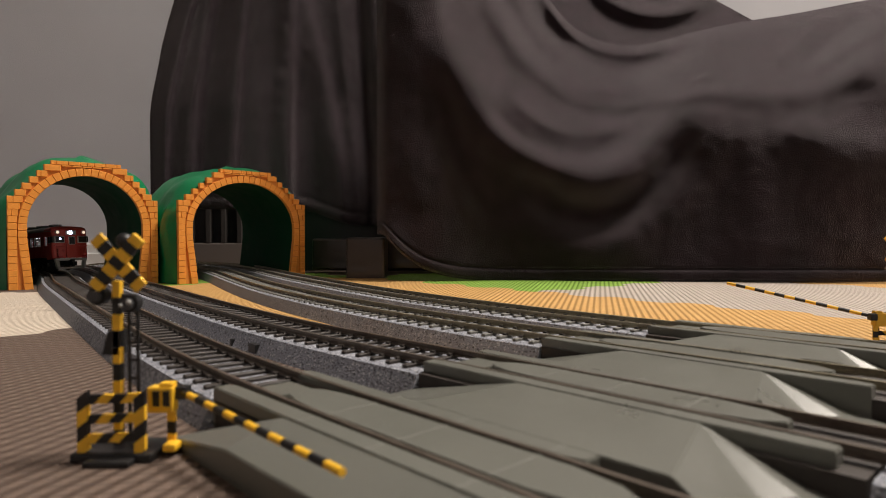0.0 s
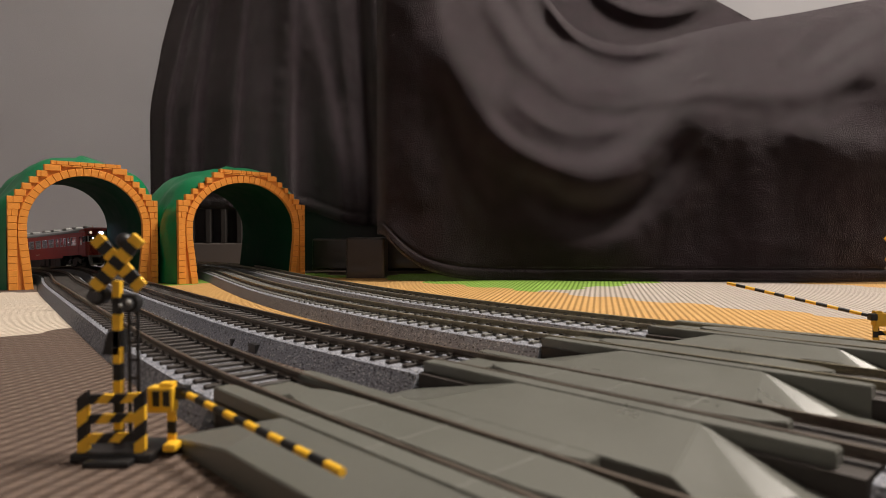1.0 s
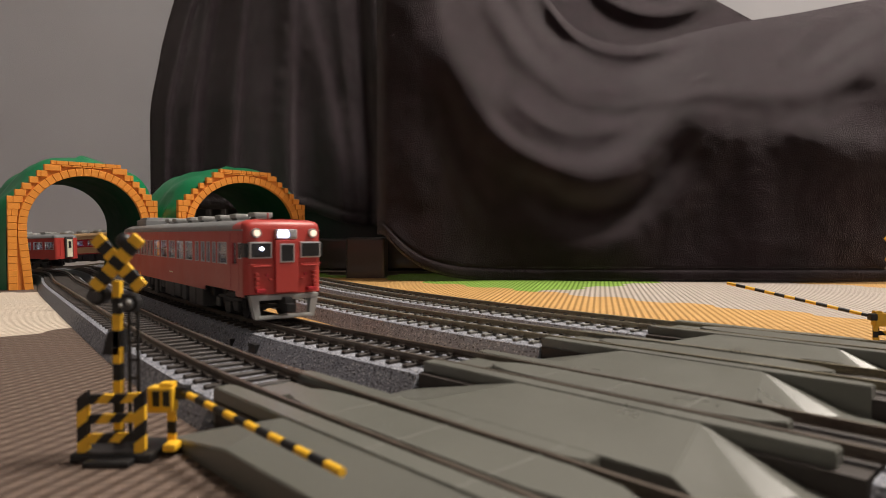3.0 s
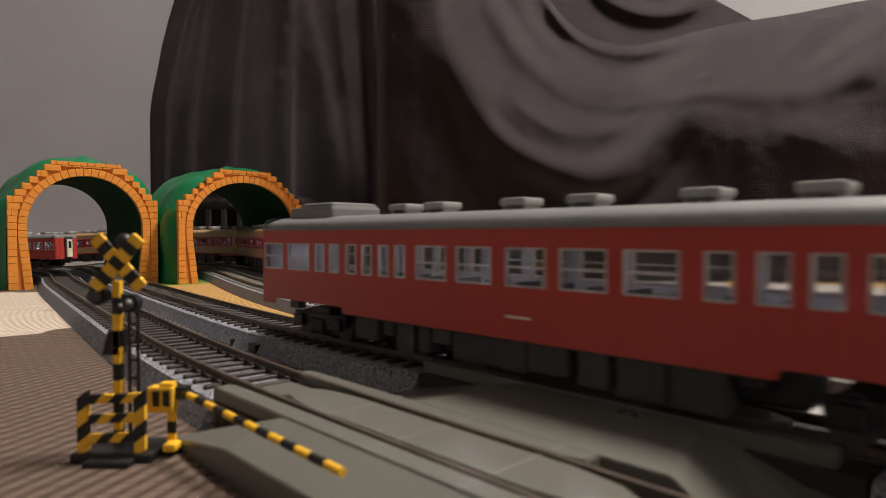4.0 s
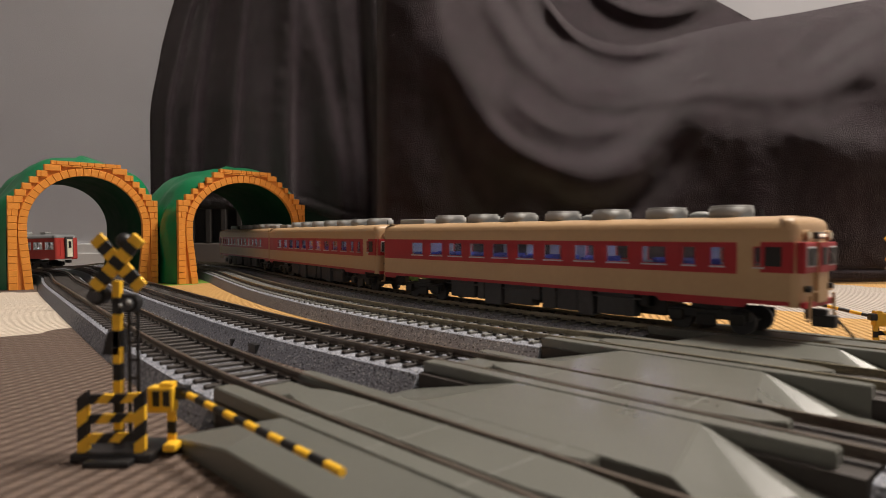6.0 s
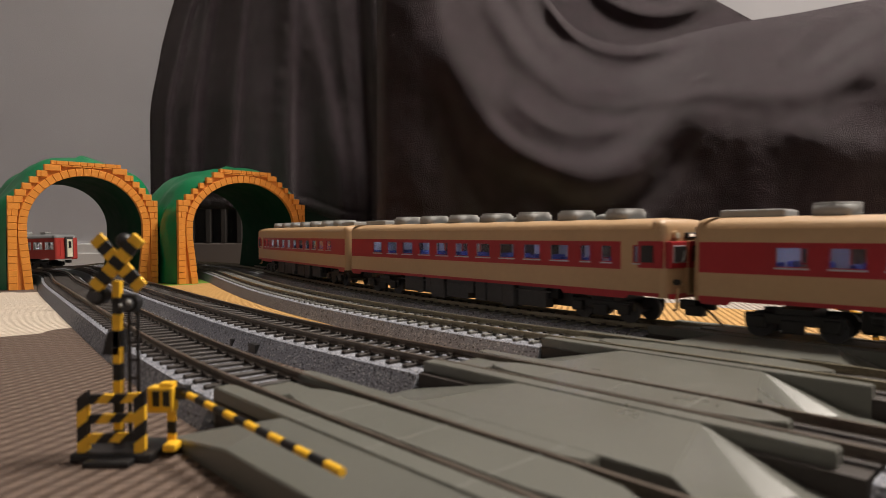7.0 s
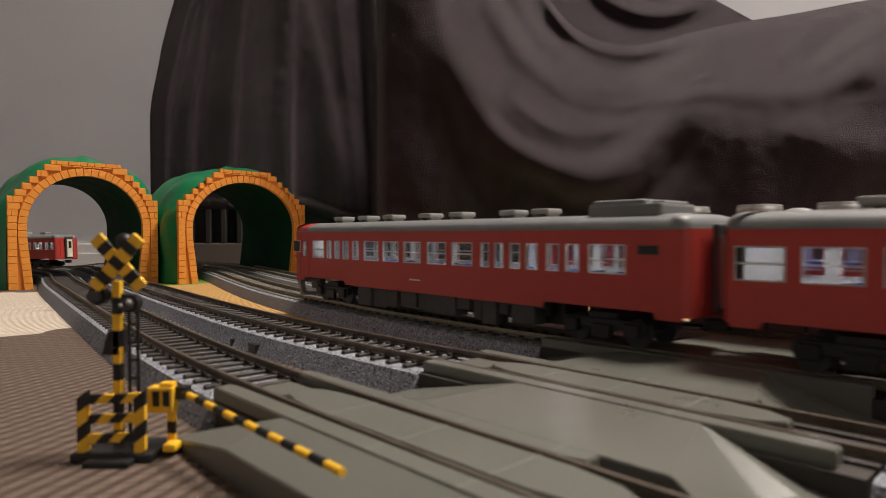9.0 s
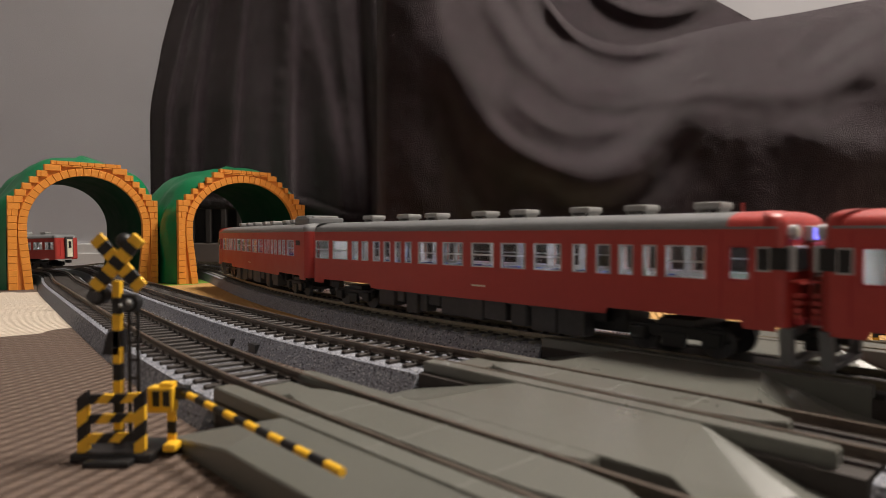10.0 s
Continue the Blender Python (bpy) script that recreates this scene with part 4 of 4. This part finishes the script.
            if kind == "red":
                for q in (-1, 1):
                    part("handrail", cyl(B(), (X + sgn * 0.0006, q * 0.0135, 0.028), (X + sgn * 0.0006, q * 0.0135, 0.049), 0.0003, 6), "dark_red", c)
        cp_ = B()
        box(cp_, *sorted((sgn * (h - 0.004), sgn * (h + 0.0035))), -0.0018, 0.0018, 0.0185, 0.0225, bevel=0.0005)
        part("coupler", cp_, "black", c)
    # roof fittings
    if kind == "red":
        vx = [-h + v / 1000 for v in ((62 if cooler else 37), 72 if cooler else 68, 90, 123, 146, 177, 201, 227)[1 if cooler else 0:]]
        for i, x in enumerate(vx):
            v = B()
            box(v, x - 0.0047, x + 0.0047, -0.0046, 0.0046, CROWN + 0.0010, CROWN + 0.0034, bevel=0.0008)
            for u in (-0.0034, 0.0034):
                box(v, x + u - 0.0007, x + u + 0.0007, -0.0035, 0.0035, CROWN - 0.0012, CROWN + 0.0012)
            part("roof_vent", v, "vent", c)
        if cooler:
          part("cooler_box", boxed(-h + 0.020, -h + 0.0425, -0.0110, 0.0110, CROWN - 0.002, CROWN + 0.0050, bevel=0.0018), "roof", c, "big grey rooftop cooler box")
          part("cooler_plinth", boxed(-h + 0.014, -h + 0.043, -0.0115, 0.0115, CROWN - 0.0030, CROWN + 0.0034, bevel=0.0010), "roof", c)
          part("cooler_grille", boxed(-h + 0.0148, -h + 0.0192, -0.0080, 0.0080, CROWN + 0.0030, CROWN + 0.0044, bevel=0.0006), "vent", c)
    else:
        for i in range(7):
            x = -h + 0.047 + i * (L - 0.079) / 6
            r, q = 0.0074, 0.0090
            ring = [2 * math.pi * j / 28 for j in range(28)]
            soft = lambda w: math.copysign(abs(w) ** 0.62, w)
            bm = prism(B(), [(x + r * soft(math.cos(w)), q * soft(math.sin(w))) for w in ring], CROWN - 0.0008, CROWN + 0.0046)
            top = [e for e in bm.edges if all(v.co.z > CROWN + 0.003 for v in e.verts)]
            bmesh.ops.bevel(bm, geom=top, offset=0.0012, segments=3, affect="EDGES")
            part("roof_cooler", bm, "vent", c, smooth=True)
            if i in (1, 3, 5):
                part("roof_vent", ball(B(), (x + 0.0130, 0.0055, CROWN + 0.0010), 0.0042, 1.25, 0.9, 0.45), "vent", c, smooth=True)
        part("roof_box", boxed(-h + 0.008, -h + 0.032, -0.009, 0.009, CROWN - 0.001, CROWN + 0.0026, bevel=0.001), "vent", c)
        part("aerial", cyl(B(), (h - 0.02, 0, CROWN - 0.001), (h - 0.02, 0, CROWN + 0.003), 0.0004, 6), "under", c)
    # underframe
    bogie(c, -h + 0.036)
    bogie(c, h - 0.036)
    part("underframe_spine", boxed(-h + 0.056, h - 0.056, -0.0080, 0.0080, 0.0150, 0.0254, bevel=0.001), "black", c)
    part("equipment_rack", boxed(-h + 0.060, h - 0.062, -0.0120, 0.0120, 0.0186, 0.0254, bevel=0.0008), "black", c)
    for q in (-1, 1):
        part("air_pipe", cyl(B(), (-h + 0.060, q * 0.0150, 0.0222), (h - 0.064, q * 0.0150, 0.0222), 0.0005, 6), "under", c)
    rng = random.Random(5 if kind == "red" else 9)
    x = -h + 0.064
    while x < h - 0.068:
        w = rng.choice((0.005, 0.008, 0.012, 0.019))
        z = rng.choice((0.0128, 0.0140, 0.0150, 0.0175))
        for q in (-1, 1):
            part("equipment_box", boxed(x, x + w, *sorted((q * 0.0085, q * rng.uniform(0.0148, 0.0168))), z, 0.0255, bevel=0.0006), "under", c)
        x += w + rng.choice((0.0008, 0.0015, 0.0030))
    return c


def cab_face(c, kind, h, lit):
    X = h + 0.0006
    front = lambda d0, d1, y0, y1, q0, q1, bv=0.0: boxed(X + d0, X + d1, y0, y1, q0, q1, bevel=bv)
    if kind == "red":
        for q in (-1, 1):
            y0, y1 = sorted((q * 0.0066, q * 0.0166))
            w = part("windscreen", front(-0.0022, 0.0006, y0, y1, 0.0397, 0.0470, 0.0006), "silver", c, "silver framed cab windscreen")
            part("pane", front(0.0004, 0.0009, y0 + 0.0008, y1 - 0.0008, 0.0404, 0.0463), "black", w)
            part("ledge", front(-0.001, 0.0008, y0, y1, 0.0368, 0.0374), "red", c)
            part("headlight", cyl(B(), (X - 0.004, q * 0.0132, 0.0508), (X + 0.0004, q * 0.0132, 0.0508), 0.0014, 16), "warm_glow" if lit == 1 else "ivory", c, "warm lit headlight" if lit == 1 else "unlit headlight lens")
            part("headlight_rim", cyl(B(), (X - 0.004, q * 0.0132, 0.0508), (X + 0.0001, q * 0.0132, 0.0508), 0.0021, 16), "silver", c)
            lamp_stack = B()
            for z in (0.0330, 0.0310, 0.0288, 0.0272):
                box(lamp_stack, X - 0.001, X + 0.0014, q * 0.0135 - 0.0008, q * 0.0135 + 0.0008, z - 0.0007, z + 0.0007, bevel=0.0003)
            part("step_iron", lamp_stack, "red", c)
            part("tail_lamp", cyl(B(), (X, q * 0.009, 0.0325), (X + 0.0011, q * 0.009, 0.0325), 0.0007, 10), "dark_red", c)
        part("lamp_cluster", front(-0.004, 0.0012, -0.0050, 0.0050, 0.0482, 0.0526, 0.0007), "silver", c)
        part("marker_light", front(0.0008, 0.0017, -0.0040, 0.0006, 0.0488, 0.0520, 0.0006), "cool_glow" if lit == 1 else "violet_glow", c, "blue-white lit lamp over the cab door")
        part("marker_lens", front(0.0008, 0.0015, 0.0010, 0.0040, 0.0488, 0.0520, 0.0006), "silver", c)
        for q in (-1, 1):
            part("corner_pane", boxed(X - 0.0056, X - 0.0012, *sorted((q * 0.0164, q * (HW + 0.0003))), 0.0402, 0.0464, bevel=0.0003), "black", c, "dark pane round the cab corner")
            part("handrail", cyl(B(), (X + 0.0014, q * 0.0075, 0.0364), (X + 0.0014, q * 0.0155, 0.0364), 0.0003, 6), "red", c)
            part("jumper_socket", boxed(X - 0.001, X + 0.0018, *sorted((q * 0.0098, q * 0.0140)), 0.0248, 0.0266, bevel=0.0004), "dark_red", c)
            part("hand_step", boxed(X - 0.001, X + 0.0016, *sorted((q * 0.0066, q * 0.0080)), 0.0300, 0.0308, bevel=0.0002), "red", c)
        if lit == 1:
            part("cab_lamp", ball(B(), (X + 0.0012, -0.0115, 0.0440), 0.0009), "cool_glow", c, "bright lamp behind the windscreen", smooth=True)
        d = part("cab_door", front(-0.001, 0.0015, -0.0053, 0.0053, 0.0245, 0.0478, 0.0004), "red", c)
        part("pane", front(0.0014, 0.0019, -0.0027, 0.0027, 0.0385, 0.0455), "black", d)
        part("door_frame", front(0.0010, 0.0017, -0.0034, 0.0034, 0.0378, 0.0462, 0.0002), "silver", d)
        pl = B()
        box(pl, X - 0.0045, X - 0.0005, -0.0128, 0.0128, 0.0128, 0.0146, bevel=0.0006)
        for q in (-1, 1):
            side = [(q * 0.0112, 0.0130), (q * 0.0138, 0.0130), (q * 0.0162, 0.0235), (q * 0.0125, 0.0235)]
            prism(pl, side if q > 0 else side[::-1], X - 0.0040, X - 0.0008, Matrix(((0, 0, 1, 0), (1, 0, 0, 0), (0, 1, 0, 0), (0, 0, 0, 1))))
        box(pl, X - 0.004, X - 0.0006, -0.0155, 0.0155, 0.0212, 0.0238, bevel=0.0006)
        part("snow_plough", pl, "vent" if lit == 1 else "roof", c, "grey snow plough skirt")
        part("coupler_head", boxed(X - 0.002, X + 0.006, -0.0022, 0.0022, 0.0160, 0.0200, bevel=0.0006), "black", c)
        part("aerial", cyl(B(), (h - 0.02, 0, CROWN - 0.001), (h - 0.02, 0, CROWN + 0.003), 0.0004, 6), "red", c)
    else:
        for y in (-1, 1):
            w = part("cab_side_band", boxed(h - 0.0135, h - 0.0022, *sorted((y * (HW - 0.0012), y * (HW + 0.00025))), 0.0362, 0.0474, bevel=0.0002), "dark_red", c, "crimson band round the cab corner")
            part("cab_window", boxed(h - 0.0118, h - 0.0062, *sorted((y * HW, y * (HW + 0.0005))), 0.0385, 0.0456), "black", w)
        part("face_band", front(-0.0024, 0.0007, -0.0172, 0.0172, 0.0362, 0.0474, 0.0007), "dark_red", c, "crimson band across the cab")
        for q in (-1, 1):
            y0, y1 = sorted((q * 0.0064, q * 0.0160))
            w = part("windscreen", front(-0.001, 0.0011, y0, y1, 0.0384, 0.0458, 0.0005), "silver", c, "silver framed cab windscreen")
            part("pane", front(0.0008, 0.0014, y0 + 0.0006, y1 - 0.0006, 0.0390, 0.0452), "black", w)
            part("wiper", cyl(B(), (X + 0.0016, q * 0.010, 0.0392), (X + 0.0016, q * 0.0085, 0.0435), 0.00025, 6), "vent", c)
            part("headlight", cyl(B(), (X - 0.004, q * 0.0115, 0.0498), (X + 0.0004, q * 0.0115, 0.0498), 0.0013, 14), "ivory", c, "unlit headlight lens")
            part("headlight_rim", cyl(B(), (X - 0.004, q * 0.0115, 0.0498), (X + 0.0001, q * 0.0115, 0.0498), 0.0020, 14), "beige", c)
            part("tail_lamp", cyl(B(), (X - 0.001, q * 0.0118, 0.0305), (X + 0.0012, q * 0.0118, 0.0305), 0.0012, 12), "black", c)
            part("handrail", cyl(cyl(B(), (X + 0.001, q * 0.0135, 0.0195), (X + 0.001, q * 0.0125, 0.028), 0.0006, 8), (X + 0.001, q * 0.0155, 0.0195), (X + 0.001, q * 0.0135, 0.0195), 0.0006, 8), "beige", c)
        part("destination_sign", front(-0.003, 0.0008, -0.0045, 0.0045, 0.0486, 0.0510, 0.0004), "under", c)
        for y in (-0.002, 0.002):
            part("sign_lamp", front(0.0005, 0.0013, y - 0.0011, y + 0.0011, 0.0493, 0.0504, 0.0003), "warm_glow", c)
        d = part("cab_door", front(-0.001, 0.0013, -0.0050, 0.0050, 0.0250, 0.0475, 0.0004), "beige", c)
        part("door_band", front(0.0006, 0.0016, -0.0049, 0.0049, 0.0363, 0.0473), "dark_red", d)
        part("pane", front(0.0014, 0.0020, -0.0027, 0.0027, 0.0390, 0.0455), "black", d)
        for q in (-1, 1):
            part("grab_iron", boxed(X + 0.0008, X + 0.0016, q * 0.0085 - 0.0016, q * 0.0085 + 0.0016, 0.0292, 0.0297), "beige", c)
        part("valance", front(-0.001, 0.0006, -0.0165, 0.0165, SKIRT + 0.001, SKIRT + 0.0030), "dark_red", c)
        part("brake_hose", cyl(B(), (X + 0.004, 0.004, 0.0195), (X + 0.009, 0.009, 0.0118), 0.0005, 6), "black", c)
        part("coupler_head", boxed(X - 0.002, X + 0.006, -0.0022, 0.0022, 0.0160, 0.0205, bevel=0.0006), "black", c)


mm = lambda rows: [(a / 1000, b / 1000) for a, b in rows]
RED_L, RED_PITCH = 0.2565, 0.2625
RED_WINDOWS = mm([(5, 19), (23, 38), (42, 48), (51, 57), (61, 67), (70, 75.5), (79, 84), (87, 92), (97, 110), (114, 127), (132, 145), (149, 162), (166, 179), (184, 190), (194, 200), (203, 208.5), (212, 217), (220, 233)])
RED_DOORS = mm([(240, 246)])
BEIGE_L, BEIGE_PITCH = 0.2490, 0.2545
BEIGE_WINDOWS = mm([(31, 42), (48, 59.5), (64.5, 76), (82, 93.5), (99, 110.5), (116.5, 128), (134, 145.5), (152, 163.5), (169.5, 181), (187, 198.5), (205, 211), (216.5, 222.5)])
BEIGE_DOORS = mm([(233, 237)])

red_lit = rail_car("red", RED_L, RED_WINDOWS[1:], RED_DOORS, 2, True, "red model railcar with lit cabin, silver windows and grey roof", "cars of the receding red train", louvre=True)
red_dark = rail_car("red", RED_L, RED_WINDOWS, RED_DOORS, 1, True, "red model railcar with lit headlights and grey snow plough", "red railcars of the first train")
red_plain = rail_car("red", RED_L, RED_WINDOWS, RED_DOORS, 2, True, "red model railcar with lit cabin, silver windows and grey roof", "cars of the receding red train", cooler=False)
red_trailer = rail_car("red", RED_L, RED_WINDOWS, RED_DOORS, 2, False, "red model railcar with ivory end door, stopped on the curve", "red railcars of the first train", cooler=False)
beige_front = rail_car("beige", BEIGE_L, BEIGE_WINDOWS, BEIGE_DOORS, 1, True, "beige model express railcar with crimson window band and cab", "cars of the beige express train")
beige_trail = rail_car("beige", BEIGE_L, BEIGE_WINDOWS, BEIGE_DOORS, 1, True, "beige model express railcar with crimson band and dimly lit cabin", "cars of the beige express train")

HOME = Matrix.Identity(4)
CARS = {
    "lead": red_dark, "trailer": red_trailer, "outbound": copy_thing(red_dark, HOME),
    "red_1": red_lit, "red_2": red_plain, "red_3": copy_thing(red_plain, HOME),
    "beige_1": beige_front, "beige_2": beige_trail, "beige_3": copy_thing(beige_trail, HOME),
}
CARS["outbound"]["label"] = "red model railcar receding round the curve with lit lamps"


# ---- crossing signals ----
def striped_bar(parent, name, a, b, r, n, first="yellow", square=False, slant=0.0):
    """A bar in yellow and black bands, each band a part."""
    a, b = Vector(a), Vector(b)
    for i in range(n):
        p, q = a.lerp(b, i / n), a.lerp(b, (i + 1) / n)
        col = ("yellow", "black")[(i + (first != "yellow")) % 2]
        if square:
            bm = B()
            d = q - p
            m = Matrix.Translation((p + q) / 2) @ d.to_track_quat("X", "Z").to_matrix().to_4x4()
            if slant:  # bands cut on the slant
                m = m @ Matrix(((1, 0, slant, 0), (0, 1, 0, 0), (0, 0, 1, 0), (0, 0, 0, 1)))
            box(bm, -d.length / 2, d.length / 2, -r * 0.5, r * 0.5, -r, r, m=m)
        else:
            bm = cyl(B(), p, q, r, 12)
        part(name, bm, col, parent)


def crossing_gate(m, arm_rise, label):
    g = thing("crossing_gate", label, "crossing gate", "crossing gates beside the tracks")
    g.matrix_world = m
    # local: x across the view, y away, z up; metres
    part("base", boxed(-0.0105, 0.0075, -0.0045, 0.0075, 0.0, 0.0021, bevel=0.0006), "black", g)
    part("base_step", boxed(-0.006, 0.004, -0.0075, -0.004, 0.0, 0.0014, bevel=0.0005), "black", g)
    part("foot", boxed(0.0072, 0.0115, 0.003, 0.0085, 0.0, 0.0016, bevel=0.0005), "black", g)
    # mast
    for i, z in enumerate(np.linspace(0.0015, 0.0395, 11)[:-1]):
        part("mast_band", boxed(-0.0042, -0.0024, 0.002, 0.0038, z, z + 0.0038, bevel=0.0002), "yellow" if i % 2 else "black", g)
    # cross of two boards
    for q in (-1, 1):
        for i in range(7):
            u0, u1 = -0.0077 + i * 0.0022, -0.0077 + (i + 1) * 0.0022
            bm = boxed(u0, u1, -0.0007, 0.0007 - 0.0002 * (q > 0), -0.0016, 0.0016, bevel=0.0003, m=Matrix.Translation((-0.0022, 0.0012 + 0.0004 * q, 0.0437)) @ Matrix.Rotation(q * radians(48), 4, "Y"))
            part("cross_board", bm, "yellow" if i % 2 == 0 else "black", g)
    part("bell", ball(B(), (-0.0016, 0.003, 0.0487), 0.0019, 1, 1, 0.9), "black", g, smooth=True)
    # lamps, one on each side of the mast
    for x, z in ((-0.0068, 0.0362), (0.0004, 0.0345)):
        hd = part("lamp_head", cyl(B(), (x, 0.0005, z), (x, 0.003, z), 0.0021, 16), "black", g)
        part("lamp_hood", cyl(B(), (x, -0.0012, z), (x, 0.0008, z), 0.0013, 14), "under", hd)
        part("lamp_arm", cyl(B(), (x, 0.003, z), (-0.0018, 0.003, z), 0.0004, 8), "black", g)
    part("lamp_lens", ball(B(), (0.0014, -0.0014, 0.0350), 0.0006), "vent", g, smooth=True)
    part("lamp_lens", ball(B(), (-0.0004, -0.0014, 0.0343), 0.0005), "vent", g, smooth=True)
    part("direction_box", prism(B(), [(-0.0066, 0.0), (-0.0028, 0.0), (-0.0028, 0.0055), (-0.0052, 0.0055)], 0.0, 0.004, Matrix.Translation((0, 0.006, 0.0226)) @ Matrix.Rotation(radians(90), 4, "X")), "black", g)
    # ladder
    for x in (-0.0012, 0.0008):
        part("ladder_rail", boxed(x - 0.0003, x + 0.0003, 0.0036, 0.0042, 0.0016, 0.0330), "black", g)
    for z in np.arange(0.004, 0.033, 0.0042):
        part("ladder_rung", boxed(-0.0015, 0.0011, 0.0037, 0.0041, z, z + 0.0006), "black", g)
    # striped fence
    for i, (x, n) in enumerate(((-0.0080, 4), (0.0045, 4))):
        striped_bar(g, "fence_post", (x, -0.003, 0.0018), (x, -0.003, 0.0150), 0.0012, n, "yellow", True, -0.75)
    for z in (0.0055, 0.0098, 0.0142):
        striped_bar(g, "fence_rail", (-0.0072, -0.003, z - 0.0004), (0.0038, -0.003, z), 0.0010, 4, "yellow" if z < 0.009 else "black", True, 0.9)
    # arm machine
    part("machine", boxed(0.0040, 0.0098, 0.001, 0.0045, 0.0095, 0.0154, bevel=0.0005), "yellow", g)
    for x in (0.0055, 0.0078):
        part("machine_panel", boxed(x, x + 0.0014, 0.0006, 0.0012, 0.0112, 0.0146), "black", g)
    part("machine_cap", boxed(0.0066, 0.0096, 0.0014, 0.0042, 0.0152, 0.0163, bevel=0.0004), "yellow", g)
    striped_bar(g, "machine_leg", (0.0088, 0.003, 0.0016), (0.0088, 0.003, 0.0100), 0.0009, 3, "yellow", True)
    part("machine_foot", boxed(0.0082, 0.0112, -0.001, 0.003, 0.0012, 0.0030, bevel=0.0006), "yellow", g)
    # arm
    a = Vector((0.0105, 0.004, 0.0138))
    part("arm_pivot", boxed(0.0095, 0.0125, 0.0025, 0.0055, 0.0122, 0.0152, bevel=0.0004), "black", g)
    striped_bar(g, "arm_band", a, a + Vector((0.0446, -0.0442, arm_rise)), 0.0008, 14, "black")
    return g


crossing_gate(Matrix.Translation((-0.0712, 0.1390, 0)), -0.0019, "yellow and black striped crossing gate with cross boards and lamps")
crossing_gate(Matrix.Translation((0.2010, 0.2780, 0)) @ Matrix.Rotation(math.pi, 4, "Z"), 0.0115, "yellow and black striped crossing gate with raised arm beside the mats")


# ---- how the trains run ----
def rate(rows):
    ts, ss = zip(*rows)

    def at(t):
        if t <= ts[0]:
            return ss[0] + (ss[1] - ss[0]) / (ts[1] - ts[0]) * (t - ts[0])
        if t >= ts[-1]:
            return ss[-1] + (ss[-1] - ss[-2]) / (ts[-1] - ts[-2]) * (t - ts[-1])
        return float(np.interp(t, ts, ss))
    return at


def run(car, k, middle, flipped):
    """Rows for a car whose middle is at middle(t) on track k, its two bogies on the line."""
    rows = []
    for i in range(41):
        t = i * 0.25
        s = middle(t)
        a, b = on_line(k, s - 0.092), on_line(k, s + 0.092)
        d = (b - a) * (-1 if flipped else 1)
        p = (a + b) / 2
        turn = Matrix.Rotation(math.atan2(d.y, d.x), 4, "Z") @ Matrix.Rotation(-math.atan2(d.z, math.hypot(d.x, d.y)), 4, "Y")
        rows.append((t, Matrix.Translation(p) @ turn))
    walk(car, rows)


def motions():
    h = RED_L / 2
    lead = rate([(0, 0.575), (0.5, 0.676), (1.0, 0.782), (1.5, 0.912), (2.0, 1.066), (2.5, 1.222), (2.75, 1.292), (4.0, 1.625), (4.5, 1.7535), (10, 3.182)])
    run(CARS["lead"], 2, lambda t: lead(t) - h, False)
    stop = 0.656
    run(CARS["trailer"], 2, lambda t: min(lead(t) - RED_PITCH, stop) - h, True)
    out = rate([(0, 0.765), (0.3, 0.702), (0.6, 0.640), (2, 0.27), (10, -1.9)])
    run(CARS["outbound"], 1, lambda t: out(t) - h, False)
    red = rate([(0, 3.478), (8.0, 1.598), (9.0, 1.364), (10, 1.128)])
    for i, name in enumerate(("red_1", "red_2", "red_3")):
        run(CARS[name], 3, lambda t, i=i: red(t) + h + i * RED_PITCH, i != 1)
    exp = rate([(0, 0.37), (2.5, 0.862), (4.5, 1.360), (5.5, 1.567), (7.5, 1.982), (8.0, 2.096), (8.5, 2.208), (10, 2.540)])
    for i, name in enumerate(("beige_1", "beige_2", "beige_3")):
        run(CARS[name], 4, lambda t, i=i: exp(t) - BEIGE_L / 2 - i * BEIGE_PITCH, i == 2)


motions()
